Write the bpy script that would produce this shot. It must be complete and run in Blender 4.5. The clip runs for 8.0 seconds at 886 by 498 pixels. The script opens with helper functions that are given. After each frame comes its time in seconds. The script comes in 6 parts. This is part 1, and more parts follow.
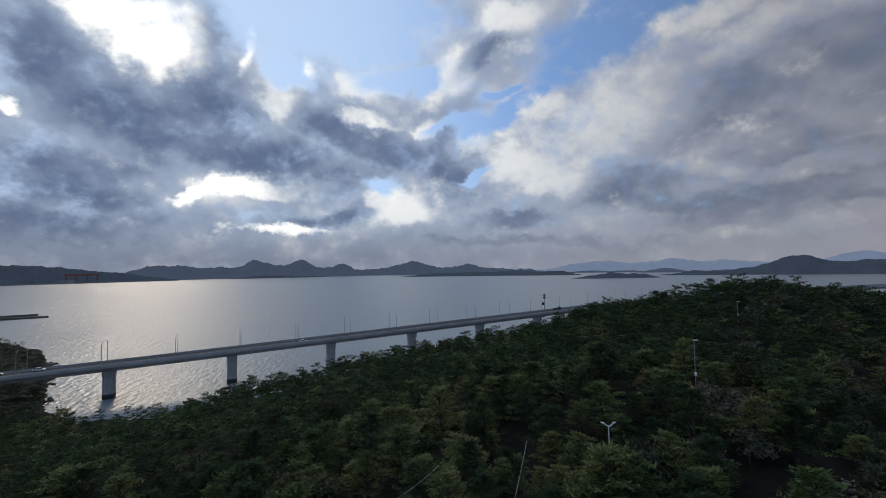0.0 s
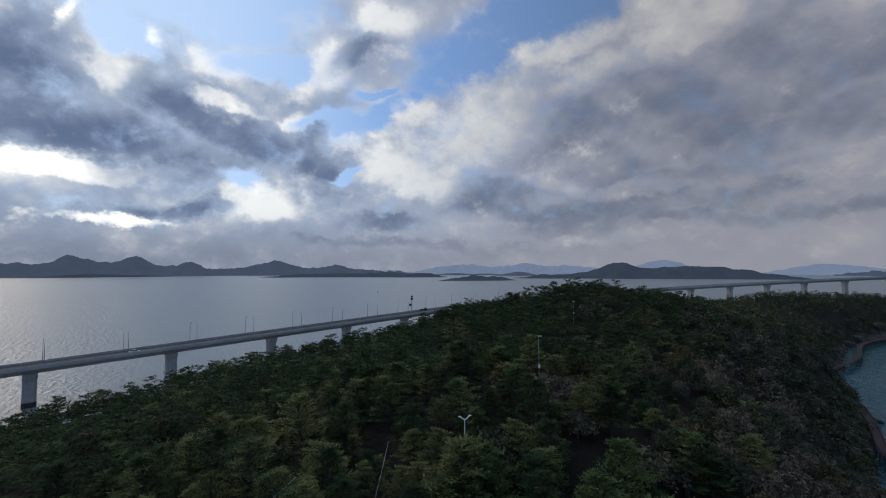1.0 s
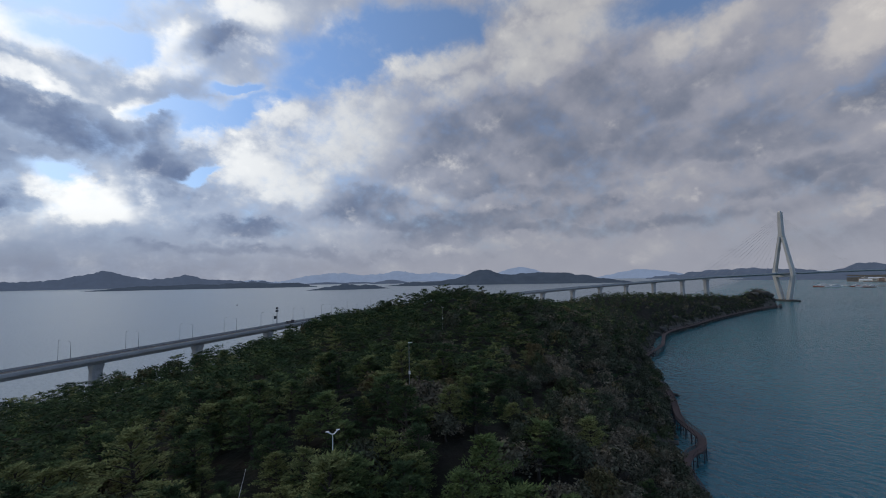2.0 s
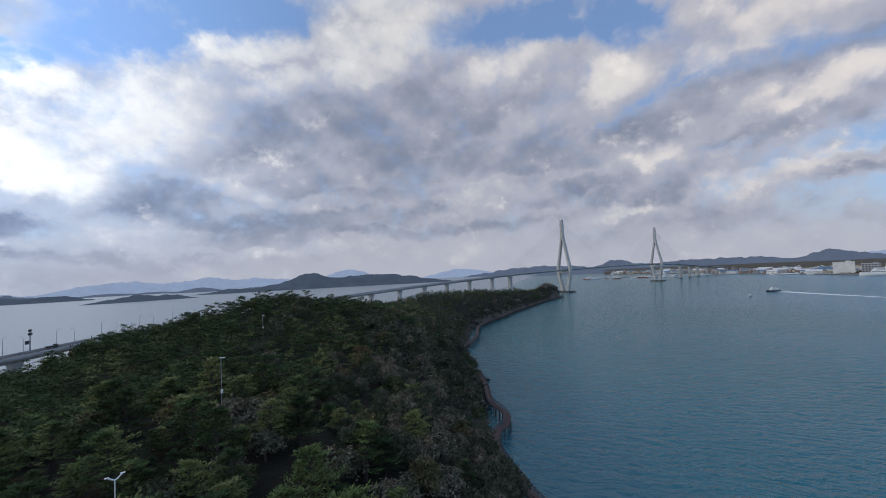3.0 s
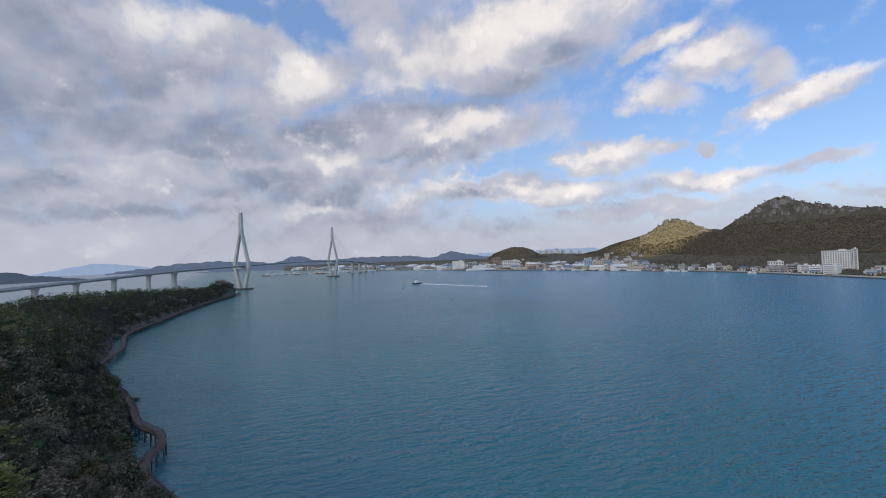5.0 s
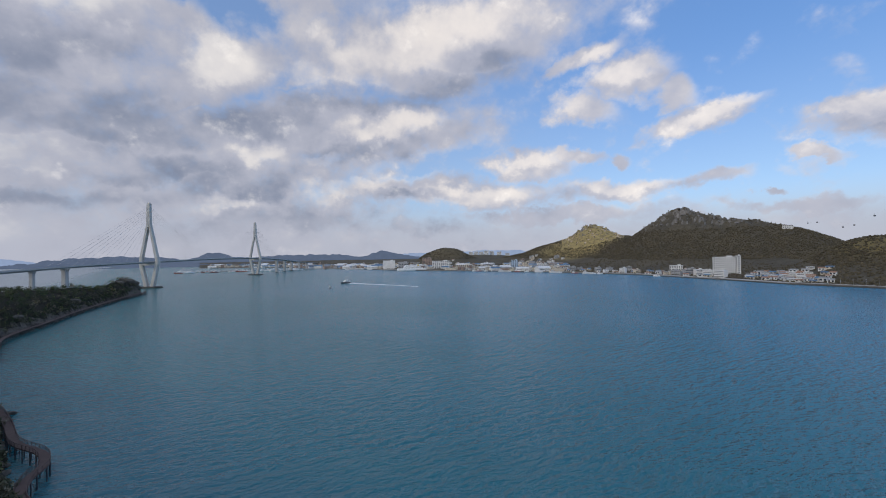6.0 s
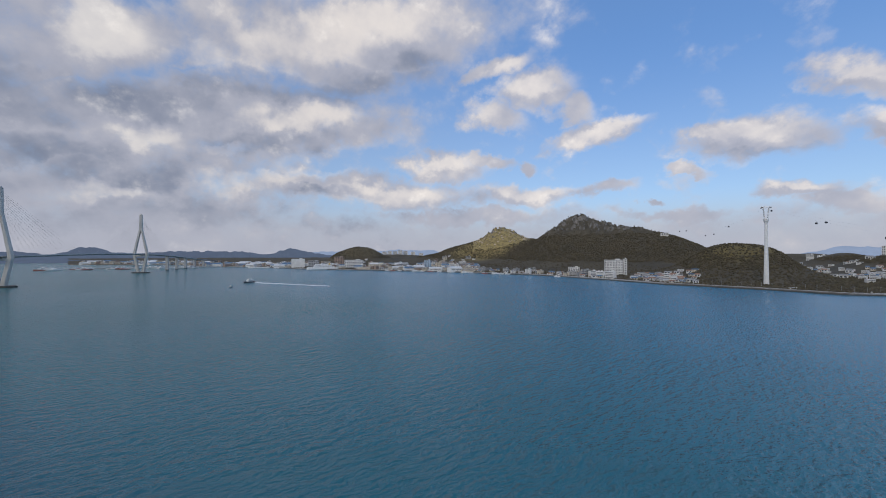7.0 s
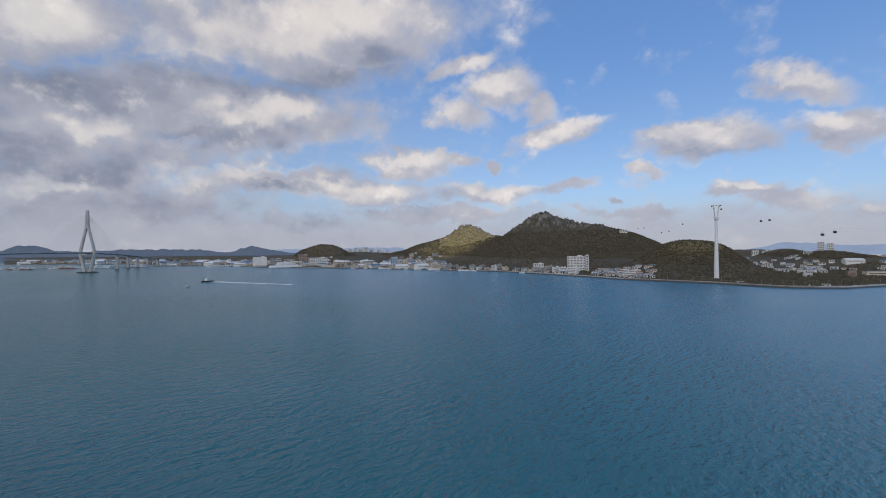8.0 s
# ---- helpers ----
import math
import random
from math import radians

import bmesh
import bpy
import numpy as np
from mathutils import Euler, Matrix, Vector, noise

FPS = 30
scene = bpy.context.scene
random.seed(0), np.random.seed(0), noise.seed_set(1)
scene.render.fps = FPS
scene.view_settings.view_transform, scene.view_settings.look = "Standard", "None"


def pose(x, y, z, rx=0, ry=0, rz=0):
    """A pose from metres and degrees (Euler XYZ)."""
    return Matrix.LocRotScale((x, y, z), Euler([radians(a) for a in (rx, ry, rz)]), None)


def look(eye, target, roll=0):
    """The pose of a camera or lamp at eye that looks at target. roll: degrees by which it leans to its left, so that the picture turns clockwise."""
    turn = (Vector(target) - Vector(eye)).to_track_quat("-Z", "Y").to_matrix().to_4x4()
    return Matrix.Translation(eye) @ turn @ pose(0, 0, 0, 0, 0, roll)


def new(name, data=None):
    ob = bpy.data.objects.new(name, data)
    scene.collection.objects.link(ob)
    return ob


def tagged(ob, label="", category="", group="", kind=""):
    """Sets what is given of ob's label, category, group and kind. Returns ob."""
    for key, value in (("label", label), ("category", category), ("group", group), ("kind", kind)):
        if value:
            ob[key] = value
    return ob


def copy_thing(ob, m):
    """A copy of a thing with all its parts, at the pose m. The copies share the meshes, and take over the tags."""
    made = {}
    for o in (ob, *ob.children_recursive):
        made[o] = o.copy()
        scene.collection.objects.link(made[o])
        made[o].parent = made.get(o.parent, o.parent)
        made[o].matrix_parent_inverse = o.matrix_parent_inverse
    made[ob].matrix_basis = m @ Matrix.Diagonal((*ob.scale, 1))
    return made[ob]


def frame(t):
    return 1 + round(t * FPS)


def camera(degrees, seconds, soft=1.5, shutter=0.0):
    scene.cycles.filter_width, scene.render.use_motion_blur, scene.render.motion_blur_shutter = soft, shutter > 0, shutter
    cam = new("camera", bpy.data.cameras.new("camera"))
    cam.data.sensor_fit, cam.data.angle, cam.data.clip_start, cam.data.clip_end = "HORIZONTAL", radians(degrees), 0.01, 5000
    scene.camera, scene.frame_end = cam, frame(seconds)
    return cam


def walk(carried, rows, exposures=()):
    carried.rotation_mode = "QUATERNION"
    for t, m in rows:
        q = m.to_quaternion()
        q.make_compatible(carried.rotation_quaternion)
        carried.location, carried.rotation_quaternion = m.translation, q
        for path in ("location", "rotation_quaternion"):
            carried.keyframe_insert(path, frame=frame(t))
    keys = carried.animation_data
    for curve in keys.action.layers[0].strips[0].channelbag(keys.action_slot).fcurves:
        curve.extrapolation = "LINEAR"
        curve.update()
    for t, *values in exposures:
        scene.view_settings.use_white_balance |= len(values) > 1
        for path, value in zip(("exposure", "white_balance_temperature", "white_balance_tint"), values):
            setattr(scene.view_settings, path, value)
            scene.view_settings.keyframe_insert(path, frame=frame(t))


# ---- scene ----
# ================= camera =================
cam = camera(92.5, 8.0, soft=1.0)
TURNS = [
    (0.0, 92.65, 1.08, 0.05), (0.5, 92.47, 0.89, -8.30), (1.0, 92.68, 0.18, -17.43), (1.2, 92.77, 0.23, -21.06),
    (2.3, 93.67, 1.33, -40.58), (2.5, 93.54, 1.56, -45.29), (3.0, 93.18, 2.70, -57.27), (3.5, 92.61, 3.45, -69.78),
    (4.0, 92.06, 2.98, -80.18), (4.5, 91.37, 2.88, -90.61), (5.0, 90.89, 2.00, -98.56), (5.2, 90.76, 1.56, -101.08),
    (6.3, 90.58, 0.72, -110.73), (6.5, 90.51, 0.47, -113.20), (7.0, 90.52, -0.04, -119.45),
    (7.5, 90.32, 0.06, -122.92), (8.0, 90.13, 0.19, -123.95)]
EYE = 58.0      # metres above the sea
ARM = 0.9       # the camera is held this far ahead of the pivot it turns about
walk(cam, [(t, pose(-ARM * math.sin(radians(rz)), ARM * math.cos(radians(rz)), EYE, rx, ry, rz)) for t, rx, ry, rz in TURNS],
     exposures=[(0.0, -0.54), (1.0, -0.47), (2.5, -0.12), (3.5, 0.32), (4.5, 0.34), (5.2, 0.32), (6.5, 0.16), (8.0, 0.06)])


def bearing(az, d, z=0.0):
    """A place by compass bearing from the start heading (clockwise), distance and height."""
    return Vector((d * math.sin(radians(az)), d * math.cos(radians(az)), z))


# ================= node helpers =================
class Nodes:
    """Short calls for building a node tree."""

    def __init__(self, tree):
        self.t = tree
        self.t.nodes.clear()

    def n(self, kind, ins=None, **props):
        node = self.t.nodes.new(kind)
        for k, v in props.items():
            if k == "op":
                node.operation = v
            elif k == "interp":
                node.interpolation_type = v
            elif k == "vtype":
                node.vector_type = v
            elif k == "sky":
                node.sky_type = v
            elif k == "dtype":
                node.data_type = v
            elif k == "blend":
                node.blend_type = v
            elif k == "dims":
                node.noise_dimensions = v
            elif k == "feature":
                node.feature = v
        for key, v in (ins or {}).items():
            sock = node.inputs[key]
            if isinstance(v, bpy.types.NodeSocket):
                self.t.links.new(v, sock)
            else:
                sock.default_value = v
        return node

    def m(self, op, a, b=0.0, c=0.0):
        return self.n("ShaderNodeMath", {0: a, 1: b, 2: c}, op=op).outputs[0]

    def v(self, op, a, b=(0, 0, 0)):
        return self.n("ShaderNodeVectorMath", {0: a, 1: b}, op=op)

    def ramp(self, x, a, b, lo=0.0, hi=1.0, interp="SMOOTHSTEP"):
        return self.n("ShaderNodeMapRange", {0: x, 1: a, 2: b, 3: lo, 4: hi}, interp=interp).outputs[0]

    def mix(self, f, a, b, blend="MIX"):
        return self.n("ShaderNodeMix", {0: f, 6: a, 7: b}, dtype="RGBA", blend=blend).outputs[2]

    def noise(self, vec, scale, detail=4.0, rough=0.55, lac=2.0):
        return self.n("ShaderNodeTexNoise", {"Vector": vec, "Scale": scale, "Detail": detail, "Roughness": rough, "Lacunarity": lac})


# ================= sky, sun =================
SUN_AZ, SUN_EL = -33.5, 25.5


def make_sky():
    world = bpy.data.worlds.new("sky")
    scene.world = world
    world.use_nodes = True
    g = Nodes(world.node_tree)
    way = g.n("ShaderNodeTexCoord").outputs["Generated"]
    xyz = g.n("ShaderNodeSeparateXYZ", {0: way})
    x, y, z = xyz.outputs
    az = g.m("MULTIPLY", g.m("ARCTAN2", x, y), 180 / math.pi)
    el = g.m("MULTIPLY", g.m("ARCSINE", z), 180 / math.pi)

    def deck_at(lift):
        """The cloud deck seen in perspective, a little higher up by lift."""
        depth = g.m("ADD", g.m("MAXIMUM", z, 0.0), 0.80 + lift)
        return g.n("ShaderNodeCombineXYZ", {0: g.m("DIVIDE", x, depth), 1: g.m("DIVIDE", y, depth), 2: g.m("MULTIPLY", g.m("ADD", z, lift), 0.3)}).outputs[0]

    deck = deck_at(0.0)
    curl = g.noise(deck, 4.5, 3.0, 0.5)
    puffs = g.noise(deck, 10.0, 10.0, 0.56)
    soft_here = g.noise(deck, 9.0, 4.0, 0.48)
    soft_up = g.noise(deck_at(0.040), 9.0, 4.0, 0.48)
    fleece = g.noise(deck, 34.0, 8.0, 0.62)
    bent = g.v("ADD", deck, g.v("MULTIPLY", puffs.outputs["Color"], (0.06, 0.06, 0.06)).outputs[0]).outputs[0]
    heads = g.n("ShaderNodeTexVoronoi", {"Vector": bent, "Scale": 17.0, "Detail": 3.0, "Roughness": 0.55}, feature="F1")
    heads.normalize = True
    cauli = g.ramp(heads.outputs["Distance"], 0.08, 0.52, 1.0, 0.0, "LINEAR")
    # ragged outlines: bearings and heights swing with the noise
    swing = g.v("MULTIPLY", g.v("SUBTRACT", curl.outputs["Color"], (0.5, 0.5, 0.5)).outputs[0], (6.0, 3.6, 0.0)).outputs[0]
    fine = g.v("MULTIPLY", g.v("SUBTRACT", puffs.outputs["Color"], (0.5, 0.5, 0.5)).outputs[0], (6.0, 5.0, 0.0)).outputs[0]
    feather = g.v("MULTIPLY", g.v("SUBTRACT", fleece.outputs["Color"], (0.5, 0.5, 0.5)).outputs[0], (1.8, 1.6, 0.0)).outputs[0]
    spot = g.n("ShaderNodeCombineXYZ", {0: az, 1: el, 2: 0.0}).outputs[0]
    spot = g.v("ADD", g.v("ADD", g.v("ADD", spot, swing).outputs[0], fine).outputs[0], feather).outputs[0]
    here = g.n("ShaderNodeSeparateXYZ", {0: spot}).outputs

    def field(banks, wide=1.5, core=0.25):
        """The strongest of some tilted oval banks: bearing, height, half width, half height, tilt."""
        total = 0.0
        for a, e, ra, re, turn in banks:
            at = g.n("ShaderNodeCombineXYZ", {0: here[0], 1: here[1], 2: total}).outputs[0]
            local = g.n("ShaderNodeMapping", {"Vector": at, "Location": (a, e, 0), "Rotation": (0, 0, radians(turn)), "Scale": (ra, re, 1e6)}, vtype="TEXTURE").outputs[0]
            reach = g.v("LENGTH", local).outputs["Value"]
            total = g.m("MAXIMUM", total, g.ramp(reach, wide, core))
        return total

    darks_x = [(36.4, 11.8, 10.9, 2.7, 9.7), (42.5, 10.1, 11, 1.8, 6.7), (36.3, 5.8, 12.3, 1.6, 3.5), (55, 22.4, 7.5, 3.5, 14.4), (36.5, 20.2, 8.4, 3.5, 12.3), (80, 16.3, 6.3, 3, 13.5), (82.5, 8.2, 7.7, 2.2, 6.3), (80, 3.6, 9.1, 1.6, 2.9), (98.1, 19.4, 10.8, 1.6, 6.7), (60.9, 15, 13.6, 2.2, 10.2)]
    gaps_w = [(-13.6, 29.7, 13.1, 3.7, 2.2), (-20.7, 30.5, 7.5, 2.7, -10), (22.5, 27.3, 8.5, 2.9, 20.4), (9.3, 19.7, 6.3, 1.4, 28), (4.5, 18.1, 3.4, 1.6, 6.4), (-8.4, 10.7, 2.4, 1.3, -19.6), (-6.1, 24.5, 4.6, 1.6, 0.5), (-20.7, 25.3, 2.6, 1.7, -21.7)]
    gaps_m = [(27.5, 29.6, 12.6, 2.4, 10.2), (1, 18.5, 3, 0.7, 14), (71, 29.7, 9.5, 1.5, -8.3), (87.6, 17.9, 7.1, 1.3, 20.3), (79.1, 16.3, 3, 1.1, 28.2), (8.6, 22.2, 3.2, 0.7, 12.5), (4.1, 12.3, 1.9, 0.5, 20.4)]
    gaps_e = [(69.3, 30.5, 9.2, 2.2, 4.3), (82.3, 28.3, 4.5, 2.5, -20.3), (83.6, 18.7, 2.9, 2.5, 48.3), (110.2, 15.4, 13.3, 2.7, -16.3), (117.5, 18.9, 5.3, 2.1, 11.7), (108.8, 12.1, 5.1, 1.3, -4.7), (95.1, 27, 2.2, 1.2, -9), (124.7, 13.3, 2.6, 1.6, 3.4)]
    darks_w = [(-43.6, 22.5, 4.1, 3.7, -35), (-38.6, 17.4, 9.8, 5, -20.3), (-29.6, 19.7, 6.5, 5.6, -36.3), (-22.7, 14.1, 13.3, 3.4, -7.4), (-10.7, 17.2, 11.3, 3, -18.7), (-41.7, 9.6, 9.3, 3.4, -0.4), (-28.2, 26.4, 2.4, 4, -55), (-0.4, 15.5, 2.8, 3.4, -1.3),
               (-14.5, 7.2, 7, 1.2, 5.4), (-42, 5, 9.1, 2.3, 2.6), (38.6, 16.2, 7.8, 4.6, 9.8), (24.4, 9, 6.9, 2.7, -0.3), (36.2, 4, 11.4, 1.6, 0.3), (43.1, 7.4, 4.5, 2.8, -1.8), (1.3, 8.8, 3.8, 1.8, -1.6),
               (16.1, 3.1, 18.5, 1, -2.5)]
    darks_m = [(44.7, 18.6, 14.4, 5.2, 10.2), (23.3, 9.7, 8.8, 2.4, 6.7), (36.1, 7.4, 15.3, 1.5, 1.6), (0.7, 13.9, 3.5, 3, 23), (1.2, 8.1, 2.9, 2, 5.4), (9.3, 6.3, 6, 1.2, 8.4), (87.4, 15.2, 5.1, 2.5, 16.7), (71.4, 14.8, 9.1, 2, 6.3),
               (60.8, 20.3, 7.5, 4.1, 11.1), (54.3, 6, 17.9, 1.2, 2.6), (67.3, 10.5, 14, 1.4, 1.4), (77.7, 10, 5.7, 1.3, 3.1), (7, 27.1, 6.2, 1.2, 24.1)]
    darks_e = [(39, 18.1, 12.3, 4.8, 18.1), (49.5, 16.8, 10.9, 3.3, 13), (87.6, 15.9, 6.3, 2.3, 3.8), (69.9, 13.7, 11.4, 1.9, 3), (45.4, 7.8, 18.5, 1.7, 4.1), (74.3, 9.6, 9.2, 1.2, 2.2), (104.5, 3.5, 17.5, 1.2, -5.3), (113.8, 25.1, 5.5, 1.8, -3.4),
               (107.6, 20.9, 6.7, 1.9, 1.1), (103.5, 7.5, 6.7, 0.8, -1.4), (67.3, 21.4, 7.6, 1.9, 13.8), (87, 15.5, 6.4, 2.4, 9.9), (98.1, 13.7, 10.1, 1.4, 8.1), (158, 10.8, 5.9, 0.8, -4.4), (110.2, 22.7, 13.5, 1.6, -0.2), (107.4, 9.7, 5.8, 0.8, 5.2),
               (91.1, 3.8, 20.5, 1.4, 1.5)]
    lights_w = [(19.4, 17.7, 11.5, 5.3, 26.7), (12.1, 13.5, 7.8, 3.6, 5.1), (9.6, 30, 5.2, 1.9, 1.7), (0.9, 23.8, 4.3, 2.5, 33.3), (-10.7, 23.7, 4.6, 1.8, 2.2), (-20.7, 20.9, 2.2, 2.4, -35), (40.7, 10, 6, 1.3, -3.9), (32.2, 11.4, 4.7, 1.4, -8.6),
                (-22.1, 10.7, 7.7, 1.1, 7.6), (-4.8, 8.1, 8.4, 2.1, -1), (-1.6, 18, 1.8, 1.3, 17.6), (-9.9, 20, 4.5, 0.8, -17.1), (39.5, 3.7, 6.6, 0.5, -0.7)]
    lights_m = [(20.7, 18.2, 13.6, 5.4, 23.1), (15.8, 11.2, 5.5, 2.3, 3.9), (34.9, 27.2, 8.5, 1.6, 13.5), (51.3, 29, 11.3, 3, 0.2), (51.5, 32.9, 10.7, 2, -6.4), (3.1, 15.8, 3.7, 1.4, 11), (81.2, 23.3, 4.6, 2.2, -1.4), (90.4, 22.3, 3.9, 2.1, 2.6),
                (61.8, 10, 7.4, 1.6, 5.1), (84.3, 12.4, 2.1, 1.2, 0.6), (81.2, 6.1, 4.1, 0.8, -2.8), (90.2, 7.4, 3, 1.4, -2.7), (38.2, 3.8, 12.2, 0.8, 1.5), (90.5, 12.2, 1.9, 0.7, 13.4)]
    lights_e = [(36.6, 23.6, 7, 2.1, 14.8), (48.1, 26.4, 9.3, 2.1, 9.4), (64.7, 25.7, 8.2, 2.4, 8.8), (81.1, 22.6, 5.2, 1.7, 0.5), (101.3, 24.4, 10.2, 3.8, 7.4), (124.7, 18.5, 3.2, 2.2, 11.7), (84.4, 12.5, 2.7, 1.3, 5.6), (93.9, 8.4, 7.3, 1.2, -0.5),
                (104.3, 9.8, 5.2, 1.2, 0.7)]
    lights_f = [(107.4, 27.3, 14.9, 2.9, 10), (128.3, 23.1, 3.3, 0.9, 16.7), (132.1, 20.8, 6.2, 1.3, 5), (141.5, 15.1, 5.1, 1, 14.6), (119.1, 12.2, 4.7, 1, 3.2), (113.1, 7.7, 8.3, 1.5, 3.7), (95.7, 8.8, 6.9, 1, 6.1), (129.8, 8.6, 9.6, 0.9, 1.2),
                (163.4, 16.9, 3.4, 1, -13.6), (155.3, 13.6, 5.5, 1.1, -3.3), (165.8, 12.8, 3.9, 0.9, -15.2), (159, 7.1, 3.2, 0.6, -1.8), (83.8, 12.2, 2.1, 1.1, 9.5), (101.3, 16.7, 8.3, 1.3, 10), (81.6, 21.8, 5.2, 1.7, 16.3), (91.7, 12.2, 2.3, 0.7, 12.5),
                (169.4, 4, 1.5, 0.5, -4.3)]
    clouds_e = [(103, 25.5, 14.5, 5.2, 2), (115.7, 26.9, 7.3, 2.9, -1.8), (126.7, 23, 4.1, 1.1, 8.3), (131.8, 20.4, 4.5, 2, 1), (134.4, 20, 2.2, 1.9, -34.5), (125.9, 17.5, 4.4, 1.4, -6), (139.4, 14.7, 5.1, 1.2, 7.5), (119.2, 11.7, 4.9, 1.6, -3.7),
                (103.4, 16.2, 11.1, 2.4, -0), (109.9, 8, 16.8, 1.9, -0.7), (129.6, 8.1, 7.7, 1, 1.5), (140.1, 8.5, 3.6, 0.9, 5.5), (130.9, 11.6, 1.2, 0.7, -9.4), (125.7, 12.1, 3.2, 0.8, -3.1)]
    clouds_f = [(163.8, 16.3, 3.9, 1.4, -15.7), (155.8, 12.8, 5.9, 1.9, -2.9), (151.8, 14, 2.6, 0.9, 3.1), (166, 12, 4.1, 1.3, -17.2), (169.2, 11.9, 2.3, 1.5, -18.4), (159, 6.8, 3.7, 0.9, -1.5), (163.8, 5.2, 4.2, 1.2, -7.3), (169.4, 3.8, 1.6, 0.6, 0.1),
                (147.4, 4.9, 5.5, 0.9, -2.5), (145.8, 7, 0.9, 0.4, -3), (123.7, 4.8, 12.8, 1.2, 1.3), (107.4, 26.1, 18.7, 4.5, 9.2), (81.6, 21.5, 7.7, 2.9, 15.6), (91.2, 15.3, 21.4, 3.5, 6.2), (150, 9.6, 1.5, 0.6, -4.9), (137.2, 18.1, 2, 1.6, -31.7)]
    rifts = [(-33.9, 24.9, 5.2, 3.6, -8.4), (-36.3, 27.2, 6.5, 2.1, 4.5), (-26.5, 10.3, 4, 1.3, 12.1), (-20.7, 5.4, 6.6, 0.6, 2.7), (-46, 15.5, 1.7, 0.8, -21.2), (-24.2, 26.9, 0.8, 3.1, -14.3), (-17.9, 24.9, 1.7, 1.1, 5.8), (-30.1, 8.8, 2.4, 0.8, 25.5)]
    crisp = g.m("ADD", g.m("MULTIPLY", puffs.outputs[0], 0.55), g.m("MULTIPLY", fleece.outputs[0], 0.25))
    crisp = g.m("ADD", crisp, g.m("MULTIPLY", cauli, 0.20))
    billow = g.m("SUBTRACT", crisp, 0.5)
    swell = g.m("ADD", g.m("MULTIPLY", puffs.outputs[0], 0.75), g.m("SUBTRACT", g.m("MULTIPLY", fleece.outputs[0], 0.25), 0.5))
    # an almost closed deck in the west, scattered clouds in the east
    closed = g.m("MULTIPLY", g.ramp(az, 88.0, 116.0, 0.86, 0.0), g.ramp(az, -170.0, -60.0, 0.4, 1.0))
    closed = g.m("MAXIMUM", closed, g.ramp(el, 7.5, 3.0, 0.0, 0.62))
    closed = g.m("SUBTRACT", closed, g.m("MULTIPLY", field(gaps_w + gaps_m + gaps_e, 1.9, 0.15), 1.0))
    wisps = g.m("MULTIPLY", g.ramp(soft_here.outputs[0], 0.50, 0.68, 0.0, 0.42), g.ramp(el, 28.0, 8.0, 0.5, 1.0))
    cover = g.m("MAXIMUM", closed, g.m("MULTIPLY", field(clouds_e + clouds_f, 1.95, 0.3), 0.98))
    cover = g.m("MAXIMUM", cover, wisps)
    # overhead and behind, the same broken deck goes on
    overhead = g.m("MULTIPLY", g.ramp(el, 33.0, 46.0), g.ramp(curl.outputs[0], 0.48, 0.62))
    cover = g.m("MAXIMUM", cover, overhead)
    mass = g.m("ADD", cover, g.m("MULTIPLY", billow, 2.1))
    cover = g.ramp(mass, 0.10, 0.92, 0.0, 0.96)
    thick = g.ramp(g.m("ADD", field(darks_w + darks_m + darks_e + darks_x, 1.75, 0.1), g.m("MULTIPLY", swell, 0.7)), 0.05, 1.0)
    bright = g.ramp(g.m("ADD", field(lights_w + lights_m + lights_e + lights_f, 1.7, 0.1), g.m("MULTIPLY", swell, 1.1)), 0.05, 1.0)
    open_ = g.ramp(g.m("ADD", field(rifts, 1.6, 0.2), g.m("MULTIPLY", billow, 2.4)), 0.12, 1.15)
    relief = g.m("SUBTRACT", soft_here.outputs[0], soft_up.outputs[0])
    sun = bearing(SUN_AZ, math.cos(radians(SUN_EL)), math.sin(radians(SUN_EL)))
    near_sun = g.v("DOT_PRODUCT", way, tuple(sun)).outputs["Value"]
    halo = g.ramp(near_sun, 0.60, 1.0)

    sky = g.n("ShaderNodeTexSky", sky="NISHITA")
    sky.sun_disc = False
    sky.sun_elevation, sky.sun_rotation = radians(SUN_EL), radians(SUN_AZ)
    sky.air_density, sky.dust_density, sky.ozone_density = 1.0, 0.3, 3.0
    blue = g.mix(1.0, sky.outputs[0], (0.125, 0.130, 0.138, 1.0), "MULTIPLY")
    blue = g.mix(g.ramp(el, 40.0, 6.0, 0.45, 0.6), blue, g.mix(g.ramp(el, 4.0, 26.0), (0.30, 0.45, 0.70, 1), (0.11, 0.29, 0.68, 1)))
    blue = g.mix(g.ramp(near_sun, 0.72, 1.0, 0.0, 0.75), blue, (0.62, 0.78, 1.0, 1))
    blue = g.mix(g.ramp(az, 100.0, 145.0, 0.16, 0.02), blue, (0.58, 0.67, 0.79, 1))
    east_ = g.ramp(az, -15.0, 55.0)
    shade = g.mix(east_, (0.105, 0.140, 0.235, 1), (0.235, 0.268, 0.355, 1))
    middle = g.mix(east_, (0.32, 0.375, 0.48, 1), (0.455, 0.467, 0.54, 1))
    lit = g.mix(halo, g.mix(g.ramp(az, 40.0, 110.0), (0.77, 0.765, 0.755, 1), (0.86, 0.80, 0.75, 1)), (1.0, 0.96, 0.90, 1))
    tone = g.m("ADD", 0.48, g.m("MULTIPLY", relief, 1.15))
    tone = g.m("ADD", tone, g.m("MULTIPLY", swell, 0.8))
